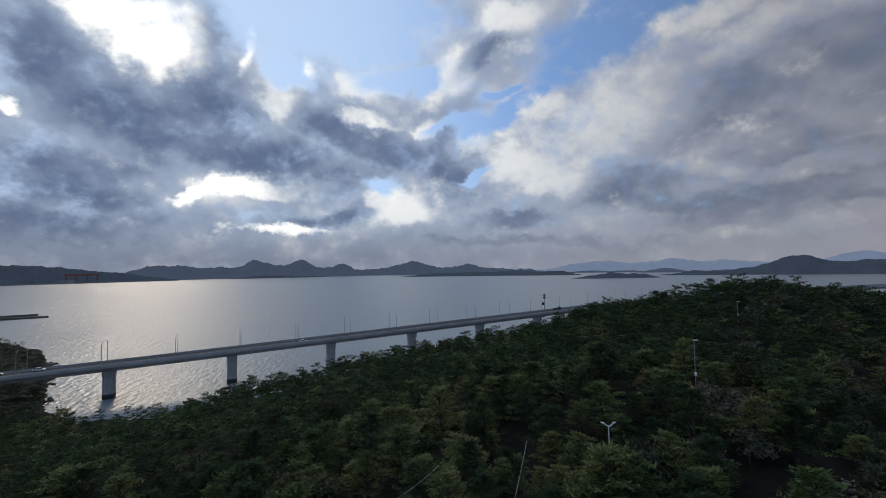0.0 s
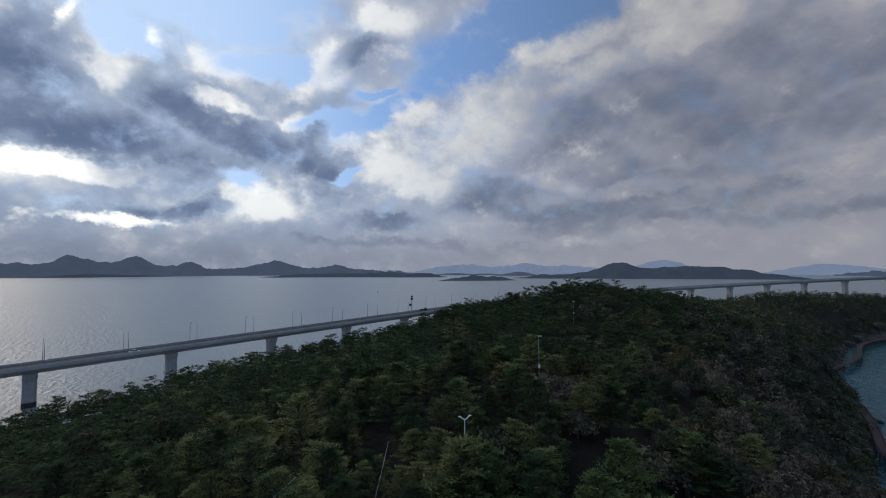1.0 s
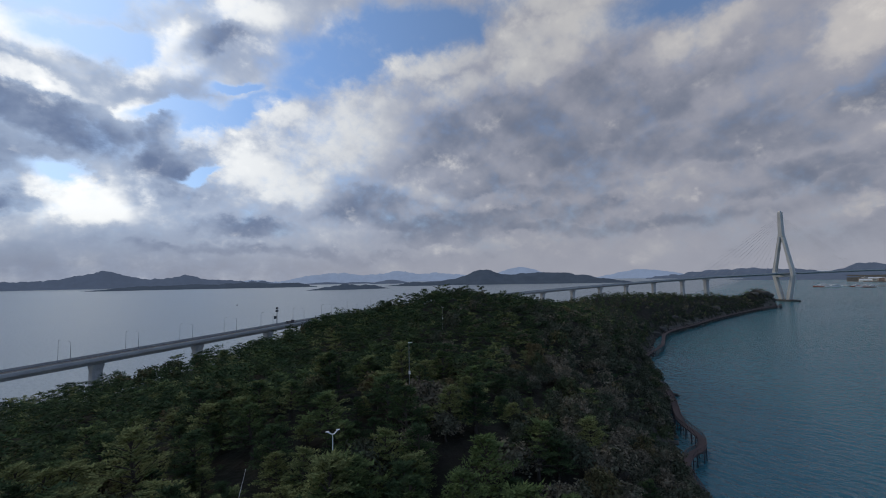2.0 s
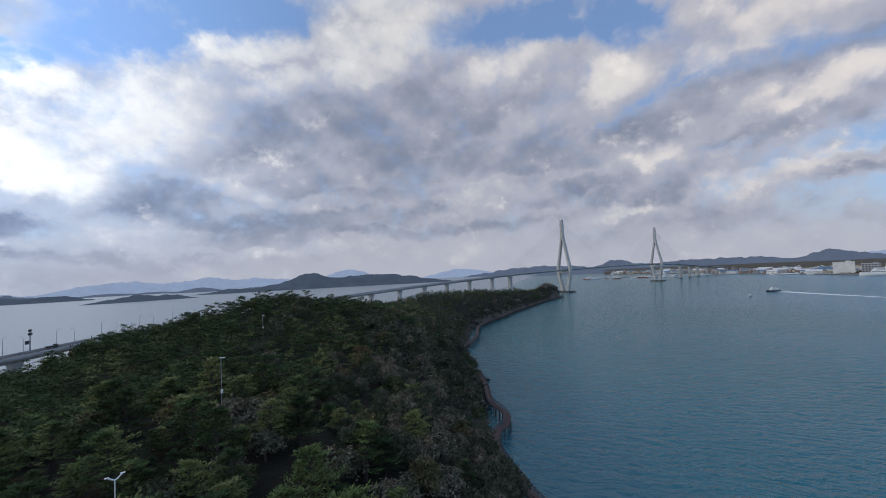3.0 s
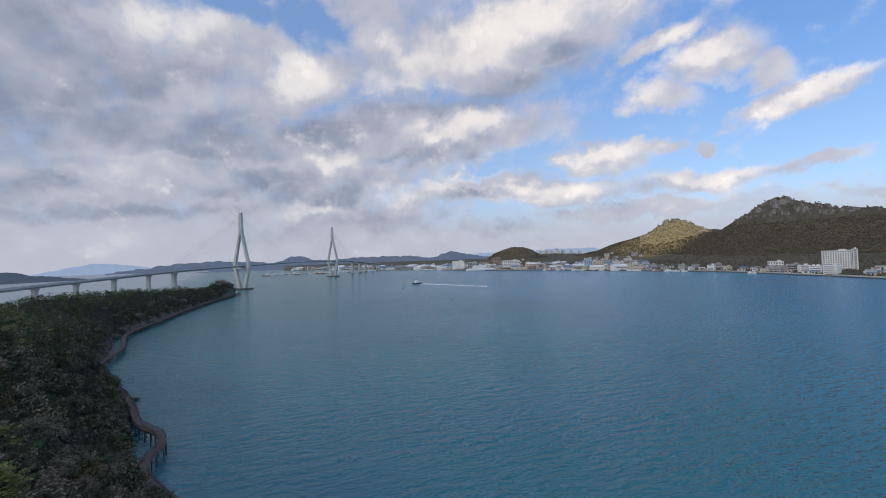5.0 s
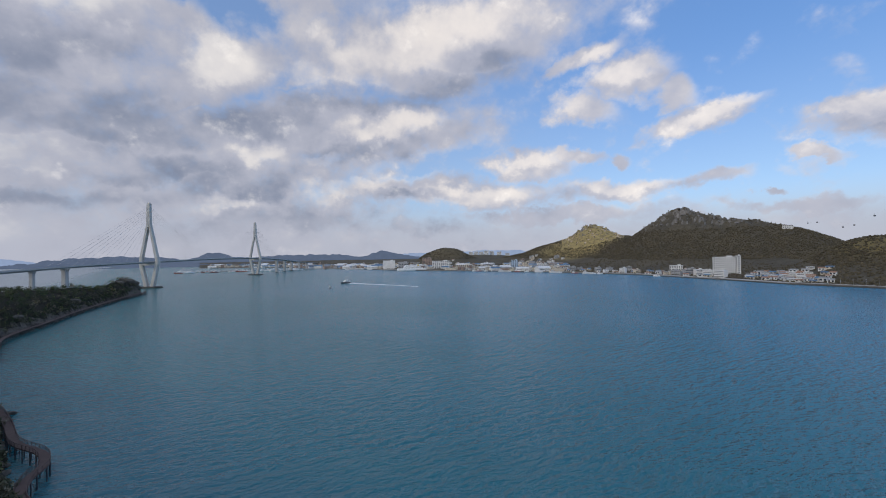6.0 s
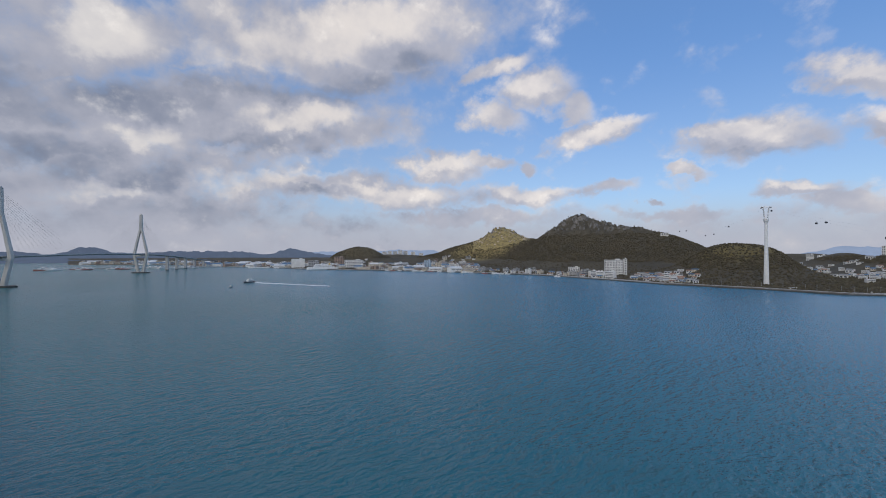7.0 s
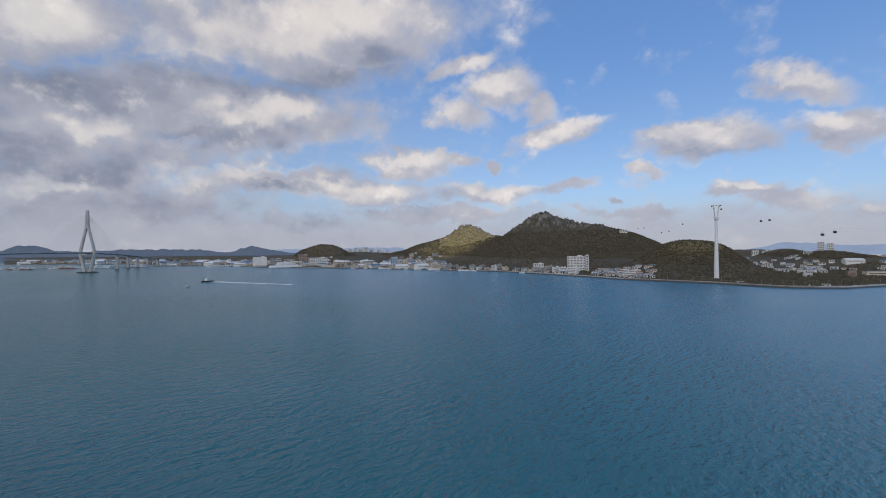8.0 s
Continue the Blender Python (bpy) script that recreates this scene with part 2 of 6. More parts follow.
    tone = g.m("ADD", tone, g.m("MULTIPLY", bright, g.ramp(az, 0.0, 60.0, 0.52, 0.40)))
    tone = g.m("SUBTRACT", tone, g.m("MULTIPLY", thick, g.ramp(az, -10.0, 25.0, 0.58, 0.38)))
    # thin edges let more light through
    tone = g.m("ADD", tone, g.ramp(mass, 0.80, 0.20, 0.0, 0.20))
    tone = g.m("ADD", tone, g.m("MULTIPLY", halo, 0.08))
    cloud = g.mix(g.ramp(tone, -0.16, 0.48), shade, middle)
    cloud = g.mix(g.ramp(tone, 0.40, 1.12), cloud, lit)
    cloud = g.mix(open_, cloud, (1.6, 1.5, 1.33, 1))
    air = g.mix(cover, blue, cloud)
    # the west is nearer the sun and brighter
    level = g.m("MULTIPLY", g.ramp(az, -2.0, 52.0, 1.40, 0.83), g.ramp(az, 95.0, 135.0, 1.0, 1.10))
    tint = g.mix(g.ramp(az, 0.0, 60.0), (0.955, 1.0, 1.05, 1), (1.0, 1.0, 1.02, 1))
    air = g.n("ShaderNodeVectorMath", {0: g.mix(1.0, air, tint, "MULTIPLY"), 3: level}, op="SCALE").outputs[0]
    # thick air along the horizon
    low = g.ramp(el, 8.0, 0.8, 0.0, 0.94)
    haze = g.mix(g.ramp(az, -30.0, 50.0), (0.25, 0.29, 0.40, 1), (0.40, 0.415, 0.49, 1))
    low = g.m("MULTIPLY", low, g.ramp(crisp, 0.36, 0.60, 1.0, 0.72))
    air = g.mix(low, air, haze)
    below = g.ramp(el, -0.5, -4.0)
    air = g.mix(below, air, (0.10, 0.14, 0.17, 1))
    back = g.n("ShaderNodeBackground", {"Color": air, "Strength": 1.0})
    g.n("ShaderNodeOutputWorld", {"Surface": back.outputs[0]})


make_sky()
sun_lamp = new("sun", bpy.data.lights.new("sun", "SUN"))
sun_lamp.data.energy, sun_lamp.data.angle, sun_lamp.data.color = 0.72, radians(10.0), (1.0, 0.83, 0.62)
sun_lamp.matrix_world = look(bearing(SUN_AZ, 900 * math.cos(radians(SUN_EL)), 900 * math.sin(radians(SUN_EL))), (0, 0, 0))


# ================= materials =================
def surface(name, dark, light, rough=0.8, scale=1.0, fine=None, bump=0.0, metal=0.0, contrast=(0.3, 0.7), third=None, spec=0.5):
    """Two tones mixed by coarse and fine noise in world metres, with relief."""
    mat = bpy.data.materials.new(name)
    mat.use_nodes = True
    g = Nodes(mat.node_tree)
    place = g.n("ShaderNodeNewGeometry").outputs["Position"]
    coarse = g.noise(place, scale, 5.0, 0.6)
    grain = g.noise(place, fine or scale * 9, 3.0, 0.6)
    f = g.m("ADD", g.m("MULTIPLY", coarse.outputs[0], 0.65), g.m("MULTIPLY", grain.outputs[0], 0.35))
    col = g.mix(g.ramp(f, *contrast), (*dark, 1), (*light, 1))
    if third:
        patch = g.noise(place, scale * 0.37, 4.0, 0.6)
        col = g.mix(g.ramp(patch.outputs[0], 0.52, 0.68), col, (*third, 1))
    ins = {"Base Color": col, "Roughness": g.ramp(grain.outputs[0], 0.2, 0.8, max(rough - 0.1, 0.02), min(rough + 0.1, 1.0)), "Metallic": metal, "Specular IOR Level": spec}
    if bump:
        ins["Normal"] = g.n("ShaderNodeBump", {"Height": f, "Strength": 0.8, "Distance": bump}).outputs[0]
    bsdf = g.n("ShaderNodeBsdfPrincipled", ins)
    g.n("ShaderNodeOutputMaterial", {"Surface": bsdf.outputs[0]})
    return mat


def foliage(name, tones, thin=0.35, spread=0.7):
    """Leaves: tone by tree-sized patches and by leaf, a little light through."""
    mat = bpy.data.materials.new(name)
    mat.use_nodes = True
    g = Nodes(mat.node_tree)
    geo = g.n("ShaderNodeNewGeometry")
    patch = g.noise(geo.outputs["Position"], 0.24, 2.0, 0.5)
    stand = g.noise(geo.outputs["Position"], 0.045, 2.0, 0.5)
    tree = g.n("ShaderNodeObjectInfo").outputs["Random"]
    leaf = geo.outputs["Random Per Island"]
    a, b, c = tones
    mood = g.m("ADD", patch.outputs[0], g.m("MULTIPLY", g.m("SUBTRACT", tree, 0.5), 0.42))
    col = g.mix(g.ramp(mood, 0.36, 0.62), (*a, 1), (*b, 1))
    col = g.mix(g.ramp(g.m("ADD", stand.outputs[0], g.m("MULTIPLY", g.m("SUBTRACT", mood, 0.5), 0.9)), 0.50, 0.66), col, (*c, 1))
    k = g.ramp(leaf, 0, 1, 1.05 - spread, 1.05 + spread, "LINEAR")
    col = g.mix(1.0, col, g.n("ShaderNodeCombineColor", {0: k, 1: k, 2: g.m("MULTIPLY", k, 0.95)}).outputs[0], "MULTIPLY")
    bsdf = g.n("ShaderNodeBsdfPrincipled", {"Base Color": col, "Roughness": 0.8, "Specular IOR Level": 0.06})
    veil = g.n("ShaderNodeBsdfTranslucent", {"Color": col})
    both = g.n("ShaderNodeMixShader", {0: thin, 1: bsdf.outputs[0], 2: veil.outputs[0]})
    g.n("ShaderNodeOutputMaterial", {"Surface": both.outputs[0]})
    return mat


def sea_material():
    mat = bpy.data.materials.new("sea_water")
    mat.use_nodes = True
    g = Nodes(mat.node_tree)
    place = g.n("ShaderNodeNewGeometry").outputs["Position"]
    patches = g.noise(place, 0.010, 4.0, 0.6)
    gusts = g.noise(place, 0.0030, 3.0, 0.5)
    gust = g.ramp(g.m("ADD", g.m("MULTIPLY", patches.outputs[0], 0.5), g.m("MULTIPLY", gusts.outputs[0], 0.5)), 0.36, 0.64, 0.70, 1.25)
    where = g.n("ShaderNodeSeparateXYZ", {0: place})
    # the bay behind the island lies in the lee, with lower waves
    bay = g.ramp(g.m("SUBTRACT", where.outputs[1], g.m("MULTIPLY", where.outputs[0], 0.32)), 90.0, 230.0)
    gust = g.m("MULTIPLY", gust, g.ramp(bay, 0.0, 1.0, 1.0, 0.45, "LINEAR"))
    bend = g.v("MULTIPLY", g.noise(place, 0.045, 2.0, 0.5).outputs["Color"], (9.0, 9.0, 0.0)).outputs[0]
    kink = g.v("MULTIPLY", g.noise(place, 0.22, 2.0, 0.5).outputs["Color"], (1.2, 1.2, 0.0)).outputs[0]
    swung = g.v("ADD", g.v("ADD", place, bend).outputs[0], kink).outputs[0]
    # trains of waves: heading, cells a metre across the crests and along them, steepness, octaves
    lean = (0.0, 0.0, 1.0)
    for heading, across, along, steep, detail in ((80, 0.34, 0.13, 8.4, 4.0), (38, 0.46, 0.20, 4.0, 3.0), (104, 0.80, 0.32, 6.0, 3.0)):
        turned = g.n("ShaderNodeMapping", {"Vector": swung, "Rotation": (0, 0, radians(heading - 90))}, vtype="POINT").outputs[0]
        turned = g.v("MULTIPLY", turned, (across, along, 1.0)).outputs[0]
        ahead = g.v("ADD", turned, (0.10, 0.0, 0.0)).outputs[0]
        rise = g.m("SUBTRACT", g.noise(turned, 1.0, detail, 0.56).outputs[0], g.noise(ahead, 1.0, detail, 0.56).outputs[0])
        slope = g.m("MULTIPLY", rise, g.m("MULTIPLY", gust, steep))
        push = g.n("ShaderNodeVectorMath", {0: tuple(bearing(heading, 1.0)), 3: slope}, op="SCALE").outputs[0]
        lean = g.v("ADD", push, lean).outputs[0]
    facet = g.v("NORMALIZE", lean).outputs[0]
    deep = g.ramp(g.m("ADD", where.outputs[1], g.m("MULTIPLY", g.m("SUBTRACT", gusts.outputs[0], 0.5), 500.0)), 260.0, -520.0)
    col = g.mix(deep, (0.021, 0.126, 0.142, 1), (0.019, 0.152, 0.246, 1))
    # the bay's reflection of bright sky is painted in as a pale base colour
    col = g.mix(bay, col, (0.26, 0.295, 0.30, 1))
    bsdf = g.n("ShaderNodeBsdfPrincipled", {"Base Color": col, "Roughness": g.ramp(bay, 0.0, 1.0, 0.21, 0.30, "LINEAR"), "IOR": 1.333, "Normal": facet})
    g.n("ShaderNodeOutputMaterial", {"Surface": bsdf.outputs[0]})
    return mat


def land_material(name, low, high, rock, soil, steep=(0.80, 0.62), patch=0.05, sunlit_spots=None):
    """Ground: soil under the plants, rock where it is steep, sunlight painted on given spots."""
    mat = bpy.data.materials.new(name)
    mat.use_nodes = True
    g = Nodes(mat.node_tree)
    geo = g.n("ShaderNodeNewGeometry")
    place = geo.outputs["Position"]
    up = g.n("ShaderNodeSeparateXYZ", {0: geo.outputs["Normal"]}).outputs[2]
    big = g.noise(place, patch, 6.0, 0.62)
    small = g.noise(place, patch * 8, 5.0, 0.65)
    plants = g.mix(g.ramp(big.outputs[0], 0.38, 0.62), (*low, 1), (*high, 1))
    plants = g.mix(g.ramp(small.outputs[0], 0.52, 0.70), plants, (*soil, 1))
    # warm sunlight on a hill top, put into the ground colour as a golden tone
    for spot, size, tone in sunlit_spots or ():
        away = g.v("DISTANCE", g.v("MULTIPLY", place, (1, 1, 0)).outputs[0], tuple(spot)).outputs["Value"]
        sunlit = g.ramp(g.m("ADD", away, g.m("MULTIPLY", g.m("SUBTRACT", big.outputs[0], 0.5), size * 0.6)), size, size * 0.6)
        plants = g.mix(g.m("MULTIPLY", sunlit, g.ramp(small.outputs[0], 0.35, 0.6, 0.45, 1.0)), plants, (*tone, 1))
    stone = g.mix(g.ramp(small.outputs[0], 0.3, 0.7), tuple(c * 0.5 for c in rock) + (1,), (*rock, 1))
    wall = g.ramp(g.m("ADD", up, g.m("MULTIPLY", g.m("SUBTRACT", small.outputs[0], 0.5), 0.35)), steep[0], steep[1])
    col = g.mix(wall, plants, stone)
    relief = g.n("ShaderNodeBump", {"Height": small.outputs[0], "Strength": 0.9, "Distance": 0.12 / patch * 0.4}).outputs[0]
    bsdf = g.n("ShaderNodeBsdfPrincipled", {"Base Color": col, "Roughness": 0.9, "Specular IOR Level": 0.2, "Normal": relief})
    g.n("ShaderNodeOutputMaterial", {"Surface": bsdf.outputs[0]})
    return mat


def hazed_material(name, base, haze_glow, strength):
    """Far hills: kilometres of bright haze put into their base colour and a glow."""
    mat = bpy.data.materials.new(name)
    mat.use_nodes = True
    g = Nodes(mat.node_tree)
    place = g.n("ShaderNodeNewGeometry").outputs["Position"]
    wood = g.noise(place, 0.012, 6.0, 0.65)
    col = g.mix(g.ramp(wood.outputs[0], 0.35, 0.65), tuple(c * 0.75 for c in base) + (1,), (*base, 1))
    bsdf = g.n("ShaderNodeBsdfPrincipled", {"Base Color": col, "Roughness": 1.0, "Specular IOR Level": 0.0, "Emission Color": (*haze_glow, 1), "Emission Strength": strength})
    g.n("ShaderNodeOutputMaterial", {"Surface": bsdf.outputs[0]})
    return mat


M_SEA = sea_material()
# island ground kept near black: shade between the tree crowns put into its colour
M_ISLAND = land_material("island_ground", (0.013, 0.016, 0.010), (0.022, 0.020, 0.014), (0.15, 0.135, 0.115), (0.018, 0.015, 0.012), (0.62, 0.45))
# the last three entries paint sunlight on three hill tops
M_TOWNLAND = land_material("town_ground", (0.078, 0.068, 0.050), (0.104, 0.088, 0.060), (0.25, 0.23, 0.205), (0.120, 0.102, 0.072), (0.72, 0.55), 0.012, ((bearing(126.4, 2030), 260.0, (0.36, 0.28, 0.12)), (bearing(154.2, 1120), 85.0, (0.17, 0.135, 0.06)), (bearing(108.9, 2040), 120.0, (0.13, 0.105, 0.062))))
M_PINE = foliage("pine_needles", ((0.036, 0.060, 0.029), (0.094, 0.130, 0.050), (0.168, 0.184, 0.076)), 0.14, 0.45)
M_SCRUB = foliage("autumn_scrub", ((0.064, 0.073, 0.050), (0.122, 0.114, 0.085), (0.172, 0.147, 0.113)), 0.12, 0.40)
M_OAK = foliage("oak_leaves", ((0.062, 0.078, 0.042), (0.100, 0.096, 0.050), (0.130, 0.105, 0.058)), 0.16, 0.45)
M_BARK = surface("bark", (0.04, 0.032, 0.026), (0.085, 0.068, 0.055), 0.95, 2.0, bump=0.02)
M_ROCK = surface("shore_rock", (0.035, 0.032, 0.029), (0.125, 0.115, 0.10), 0.9, 0.5, bump=0.2, third=(0.10, 0.085, 0.06))
M_CONCRETE = surface("concrete", (0.30, 0.30, 0.295), (0.42, 0.415, 0.40), 0.85, 0.12, 1.5, bump=0.01)
M_PYLON = surface("pylon_concrete", (0.40, 0.39, 0.36), (0.52, 0.50, 0.46), 0.8, 0.05, 0.8)
M_ASPHALT = surface("asphalt", (0.05, 0.05, 0.052), (0.085, 0.085, 0.088), 0.9, 0.3, 6.0)
M_WETBASE = surface("tide_stain", (0.025, 0.025, 0.022), (0.06, 0.06, 0.05), 0.6, 0.6)
M_STEEL = surface("galvanised_steel", (0.30, 0.31, 0.32), (0.42, 0.43, 0.44), 0.45, 1.0, metal=0.7)
M_WHITE = surface("white_paint", (0.66, 0.66, 0.64), (0.80, 0.80, 0.78), 0.5, 0.3, 3.0)
M_DARK = surface("dark_metal", (0.03, 0.03, 0.035), (0.06, 0.06, 0.065), 0.5, 1.0)
M_GLASS = surface("dark_window_glass", (0.02, 0.03, 0.04), (0.05, 0.07, 0.09), 0.12, 0.5)
M_WOOD = surface("boardwalk_timber", (0.062, 0.041, 0.037), (0.112, 0.075, 0.068), 0.8, 0.4, 6.0)
M_RED = surface("red_brown_paint", (0.22, 0.07, 0.05), (0.33, 0.11, 0.08), 0.7, 0.2)
M_YELLOW = surface("yellow_line", (0.5, 0.34, 0.05), (0.6, 0.42, 0.08), 0.8, 1.0)
M_FOAM = surface("foam", (0.68, 0.72, 0.73), (0.85, 0.87, 0.87), 0.7, 0.25, 2.0, contrast=(0.4, 0.6))
# haze painted in: bluer, paler and more emissive tones for the farther hills
M_FAR1 = hazed_material("far_hills_near", (0.052, 0.066, 0.080), (0.10, 0.13, 0.19), 0.30)
M_FAR2 = hazed_material("far_hills_middle", (0.055, 0.068, 0.090), (0.12, 0.155, 0.23), 0.50)
M_FAR3 = hazed_material("far_hills_pale", (0.12, 0.15, 0.20), (0.24, 0.30, 0.42), 0.75)


# ================= mesh helpers =================
def link(name, bm, material, parent=None, label="", smooth=False):
    me = bpy.data.meshes.new(name)
    bm.to_mesh(me)
    bm.free()
    me.materials.append(material)
    if smooth:
        me.polygons.foreach_set("use_smooth", [True] * len(me.polygons))
    ob = new(name, me)
    if parent:
        ob.parent = parent
    if label:
        tagged(ob, label)
    return ob


def part(name, bm, material, parent, label="", smooth=False):
    return link(name, bm, material, parent, label, smooth)


def raw(name, verts, faces, material, parent=None, smooth=False):
    me = bpy.data.meshes.new(name)
    me.from_pydata(verts, [], faces)
    me.materials.append(material)
    if smooth:
        me.polygons.foreach_set("use_smooth", [True] * len(me.polygons))
    ob = new(name, me)
    if parent:
        ob.parent = parent
    return ob


def raw_bulk(name, verts, faces, material):
    """One mesh from arrays of many points and faces of three or four corners."""
    me = bpy.data.meshes.new(name)
    me.vertices.add(len(verts))
    me.vertices.foreach_set("co", np.asarray(verts, np.float32).ravel())
    n, k = faces.shape
    me.loops.add(n * k)
    me.loops.foreach_set("vertex_index", faces.astype(np.int32).ravel())
    me.polygons.add(n)
    me.polygons.foreach_set("loop_start", np.arange(0, n * k, k, dtype=np.int32))
    me.update(calc_edges=True)
    me.materials.append(material)
    return new(name, me)


def box(bm, c, s, turn=0.0, bevel=0.0, taper=1.0):
    """A box with its centre c, sizes s, turned about z, with an optional taper to the top and bevelled edges."""
    hx, hy, hz = s[0] / 2, s[1] / 2, s[2] / 2
    ca, sa = math.cos(radians(turn)), math.sin(radians(turn))
    vs = []
    for k, z in ((1.0, -hz), (taper, hz)):
        for x, y in ((-hx, -hy), (hx, -hy), (hx, hy), (-hx, hy)):
            x, y = x * k, y * k
            vs.append(bm.verts.new((c[0] + x * ca - y * sa, c[1] + x * sa + y * ca, c[2] + z)))
    fs = [bm.faces.new([vs[i] for i in f]) for f in ((3, 2, 1, 0), (4, 5, 6, 7), (0, 1, 5, 4), (1, 2, 6, 5), (2, 3, 7, 6), (3, 0, 4, 7))]
    if bevel:
        edges = list({e for f in fs for e in f.edges})
        bmesh.ops.bevel(bm, geom=edges, offset=bevel, segments=1, affect="EDGES")
    return bm


def tube(bm, pts, radii, n=8, cap=True):
    """A tapered tube along points."""
    rings = []
    for i, p in enumerate(pts):
        p = Vector(p)
        d = Vector(pts[min(i + 1, len(pts) - 1)]) - Vector(pts[max(i - 1, 0)])
        d.normalize()
        a = d.cross(Vector((0, 0, 1))) if abs(d.z) < 0.9 else d.cross(Vector((1, 0, 0)))
        a.normalize()
        b = d.cross(a)
        r = radii[i] if hasattr(radii, "__len__") else radii
        rings.append([bm.verts.new(p + (a * math.cos(2 * math.pi * k / n) + b * math.sin(2 * math.pi * k / n)) * r) for k in range(n)])
    for u, w in zip(rings, rings[1:]):
        for k in range(n):
            bm.faces.new((u[k], u[(k + 1) % n], w[(k + 1) % n], w[k]))
    if cap:
        bm.faces.new(rings[0][::-1])
        bm.faces.new(rings[-1])
    return bm


def loft(bm, rings, cap=True):
    """Joins rings of points of equal number."""
    rows = [[bm.verts.new(p) for p in r] for r in rings]
    n = len(rows[0])
    for u, w in zip(rows, rows[1:]):
        for k in range(n):
            bm.faces.new((u[k], u[(k + 1) % n], w[(k + 1) % n], w[k]))
    if cap:
        bm.faces.new(rows[0][::-1])
        bm.faces.new(rows[-1])
    return bm


def sweep(bm, pts, section):
    """A closed section (across, up) carried along points; across is level, to the right of the way."""
    rings = []
    for i, p in enumerate(pts):
        d = pts[min(i + 1, len(pts) - 1)] - pts[max(i - 1, 0)]
        r = Vector((d.y, -d.x, 0)).normalized()
        rings.append([p + r * a + Vector((0, 0, h)) for a, h in section])
    return loft(bm, rings)


def thing(name, label, category, group="", kind="", at=(0, 0, 0)):
    ob = tagged(new(name), label, category, group, kind)
    ob.empty_display_size = 0.5
    ob.location = at
    return ob


# ================= sea =================
def build_sea():
    bm = bmesh.new()
    rings, prev = 26, None
    mid = bm.verts.new((0, 0, 0))
    for i in range(rings):
        r = 20 * (4960 / 20) ** (i / (rings - 1))
        ring = [bm.verts.new((r * math.cos(a), r * math.sin(a), 0)) for a in [2 * math.pi * k / 96 for k in range(96)]]
        for k in range(96):
            if prev:
                bm.faces.new((prev[k], ring[k], ring[(k + 1) % 96], prev[(k + 1) % 96]))
            else:
                bm.faces.new((mid, ring[k], ring[(k + 1) % 96]))
        prev = ring
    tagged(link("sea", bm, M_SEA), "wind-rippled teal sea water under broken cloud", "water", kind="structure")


build_sea()

# ================= island =================
COAST = [(-60, -110), (-10, -62), (32, -26), (56, 2), (80, 25), (94, 39), (105, 51), (117, 63), (135, 71), (151, 81), (172, 92), (192, 103), (208, 114), (228, 140), (300, 174),
         (374, 210), (460, 221), (570, 237), (700, 249), (790, 251), (830, 262), (800, 288), (690, 300), (560, 318), (440, 340), (330, 352),
         (220, 350), (130, 325), (62, 290), (0, 244), (-60, 202), (-110, 172), (-140, 168), (-170, 184), (-206, 222), (-238, 262), (-272, 293),
         (-310, 330), (-400, 380), (-520, 370), (-560, 60), (-330, -160), (-100, -240)]
HILL_CAPS = [(0, 0, 23.8), (16, 45, 31.8), (37, 65, 36.8), (80, 118, 38.8), (112, 158, 45.3), (124, 172, 45.3), (0, 170, 17.8), (30, 110, 29.8), (-50, 140, 12.8), (-109, 150, 1), (-50, 70, 20.8), (-95, 100, 7.8), (-30, -80, 20.8), (20, 190, 18.8), (75, 170, 33.8), (-15, 130, 20.8), (95, 175, 38.8)]
RIDGE_CAPS = [(200, 222, 35.8), (160, 182, 37.8), (178, 205, 35.8), (300, 250, 26.8), (345, 290, 25), (248, 232, 28.8), (262, 238, 27.8), (400, 268, 31.5), (515, 280, 30), (600, 276, 27), (52, 222, 20.8), (-150, 160, 0.5), (-240, 180, 1.8), (-330, 320, 1.5), (-250, 60, 8.8), (150, 250, 26.8), (100, 215, 29.8), (640, 275, 27), (690, 272, 24), (722, 268, 20), (748, 270, 34), (768, 268, 42), (788, 264, 45), (808, 262, 42)]
CAPS = HILL_CAPS + RIDGE_CAPS


def coast_distance(xs, ys):
    """Metres inside (+) or outside (-) the coastline."""
    inside = np.zeros(xs.shape, bool)
    best = np.full(xs.shape, 1e9)
    n = len(COAST)
    for i in range(n):
        (ax, ay), (bx, by) = COAST[i], COAST[(i + 1) % n]
        dx, dy = bx - ax, by - ay
        t = np.clip(((xs - ax) * dx + (ys - ay) * dy) / (dx * dx + dy * dy), 0, 1)
        best = np.minimum(best, np.hypot(xs - ax - t * dx, ys - ay - t * dy))
        cross = (ay > ys) != (by > ys)
        inside ^= cross & (xs < ax + (ys - ay) * dx / np.where(dy == 0, 1e-9, dy))
    return np.where(inside, best, -best)


def lumps(xs, ys, size, seed):
    """Smooth random relief from a few crossed waves."""
    rng = np.random.RandomState(seed)
    out = np.zeros(xs.shape)
    for k in range(14):
        a, ph = rng.uniform(0, 2 * np.pi, 2)
        f = 2 * np.pi / (size * rng.uniform(0.5, 2.0))
        out += np.sin((xs * np.cos(a) + ys * np.sin(a)) * f + ph)
    return out / 5.0


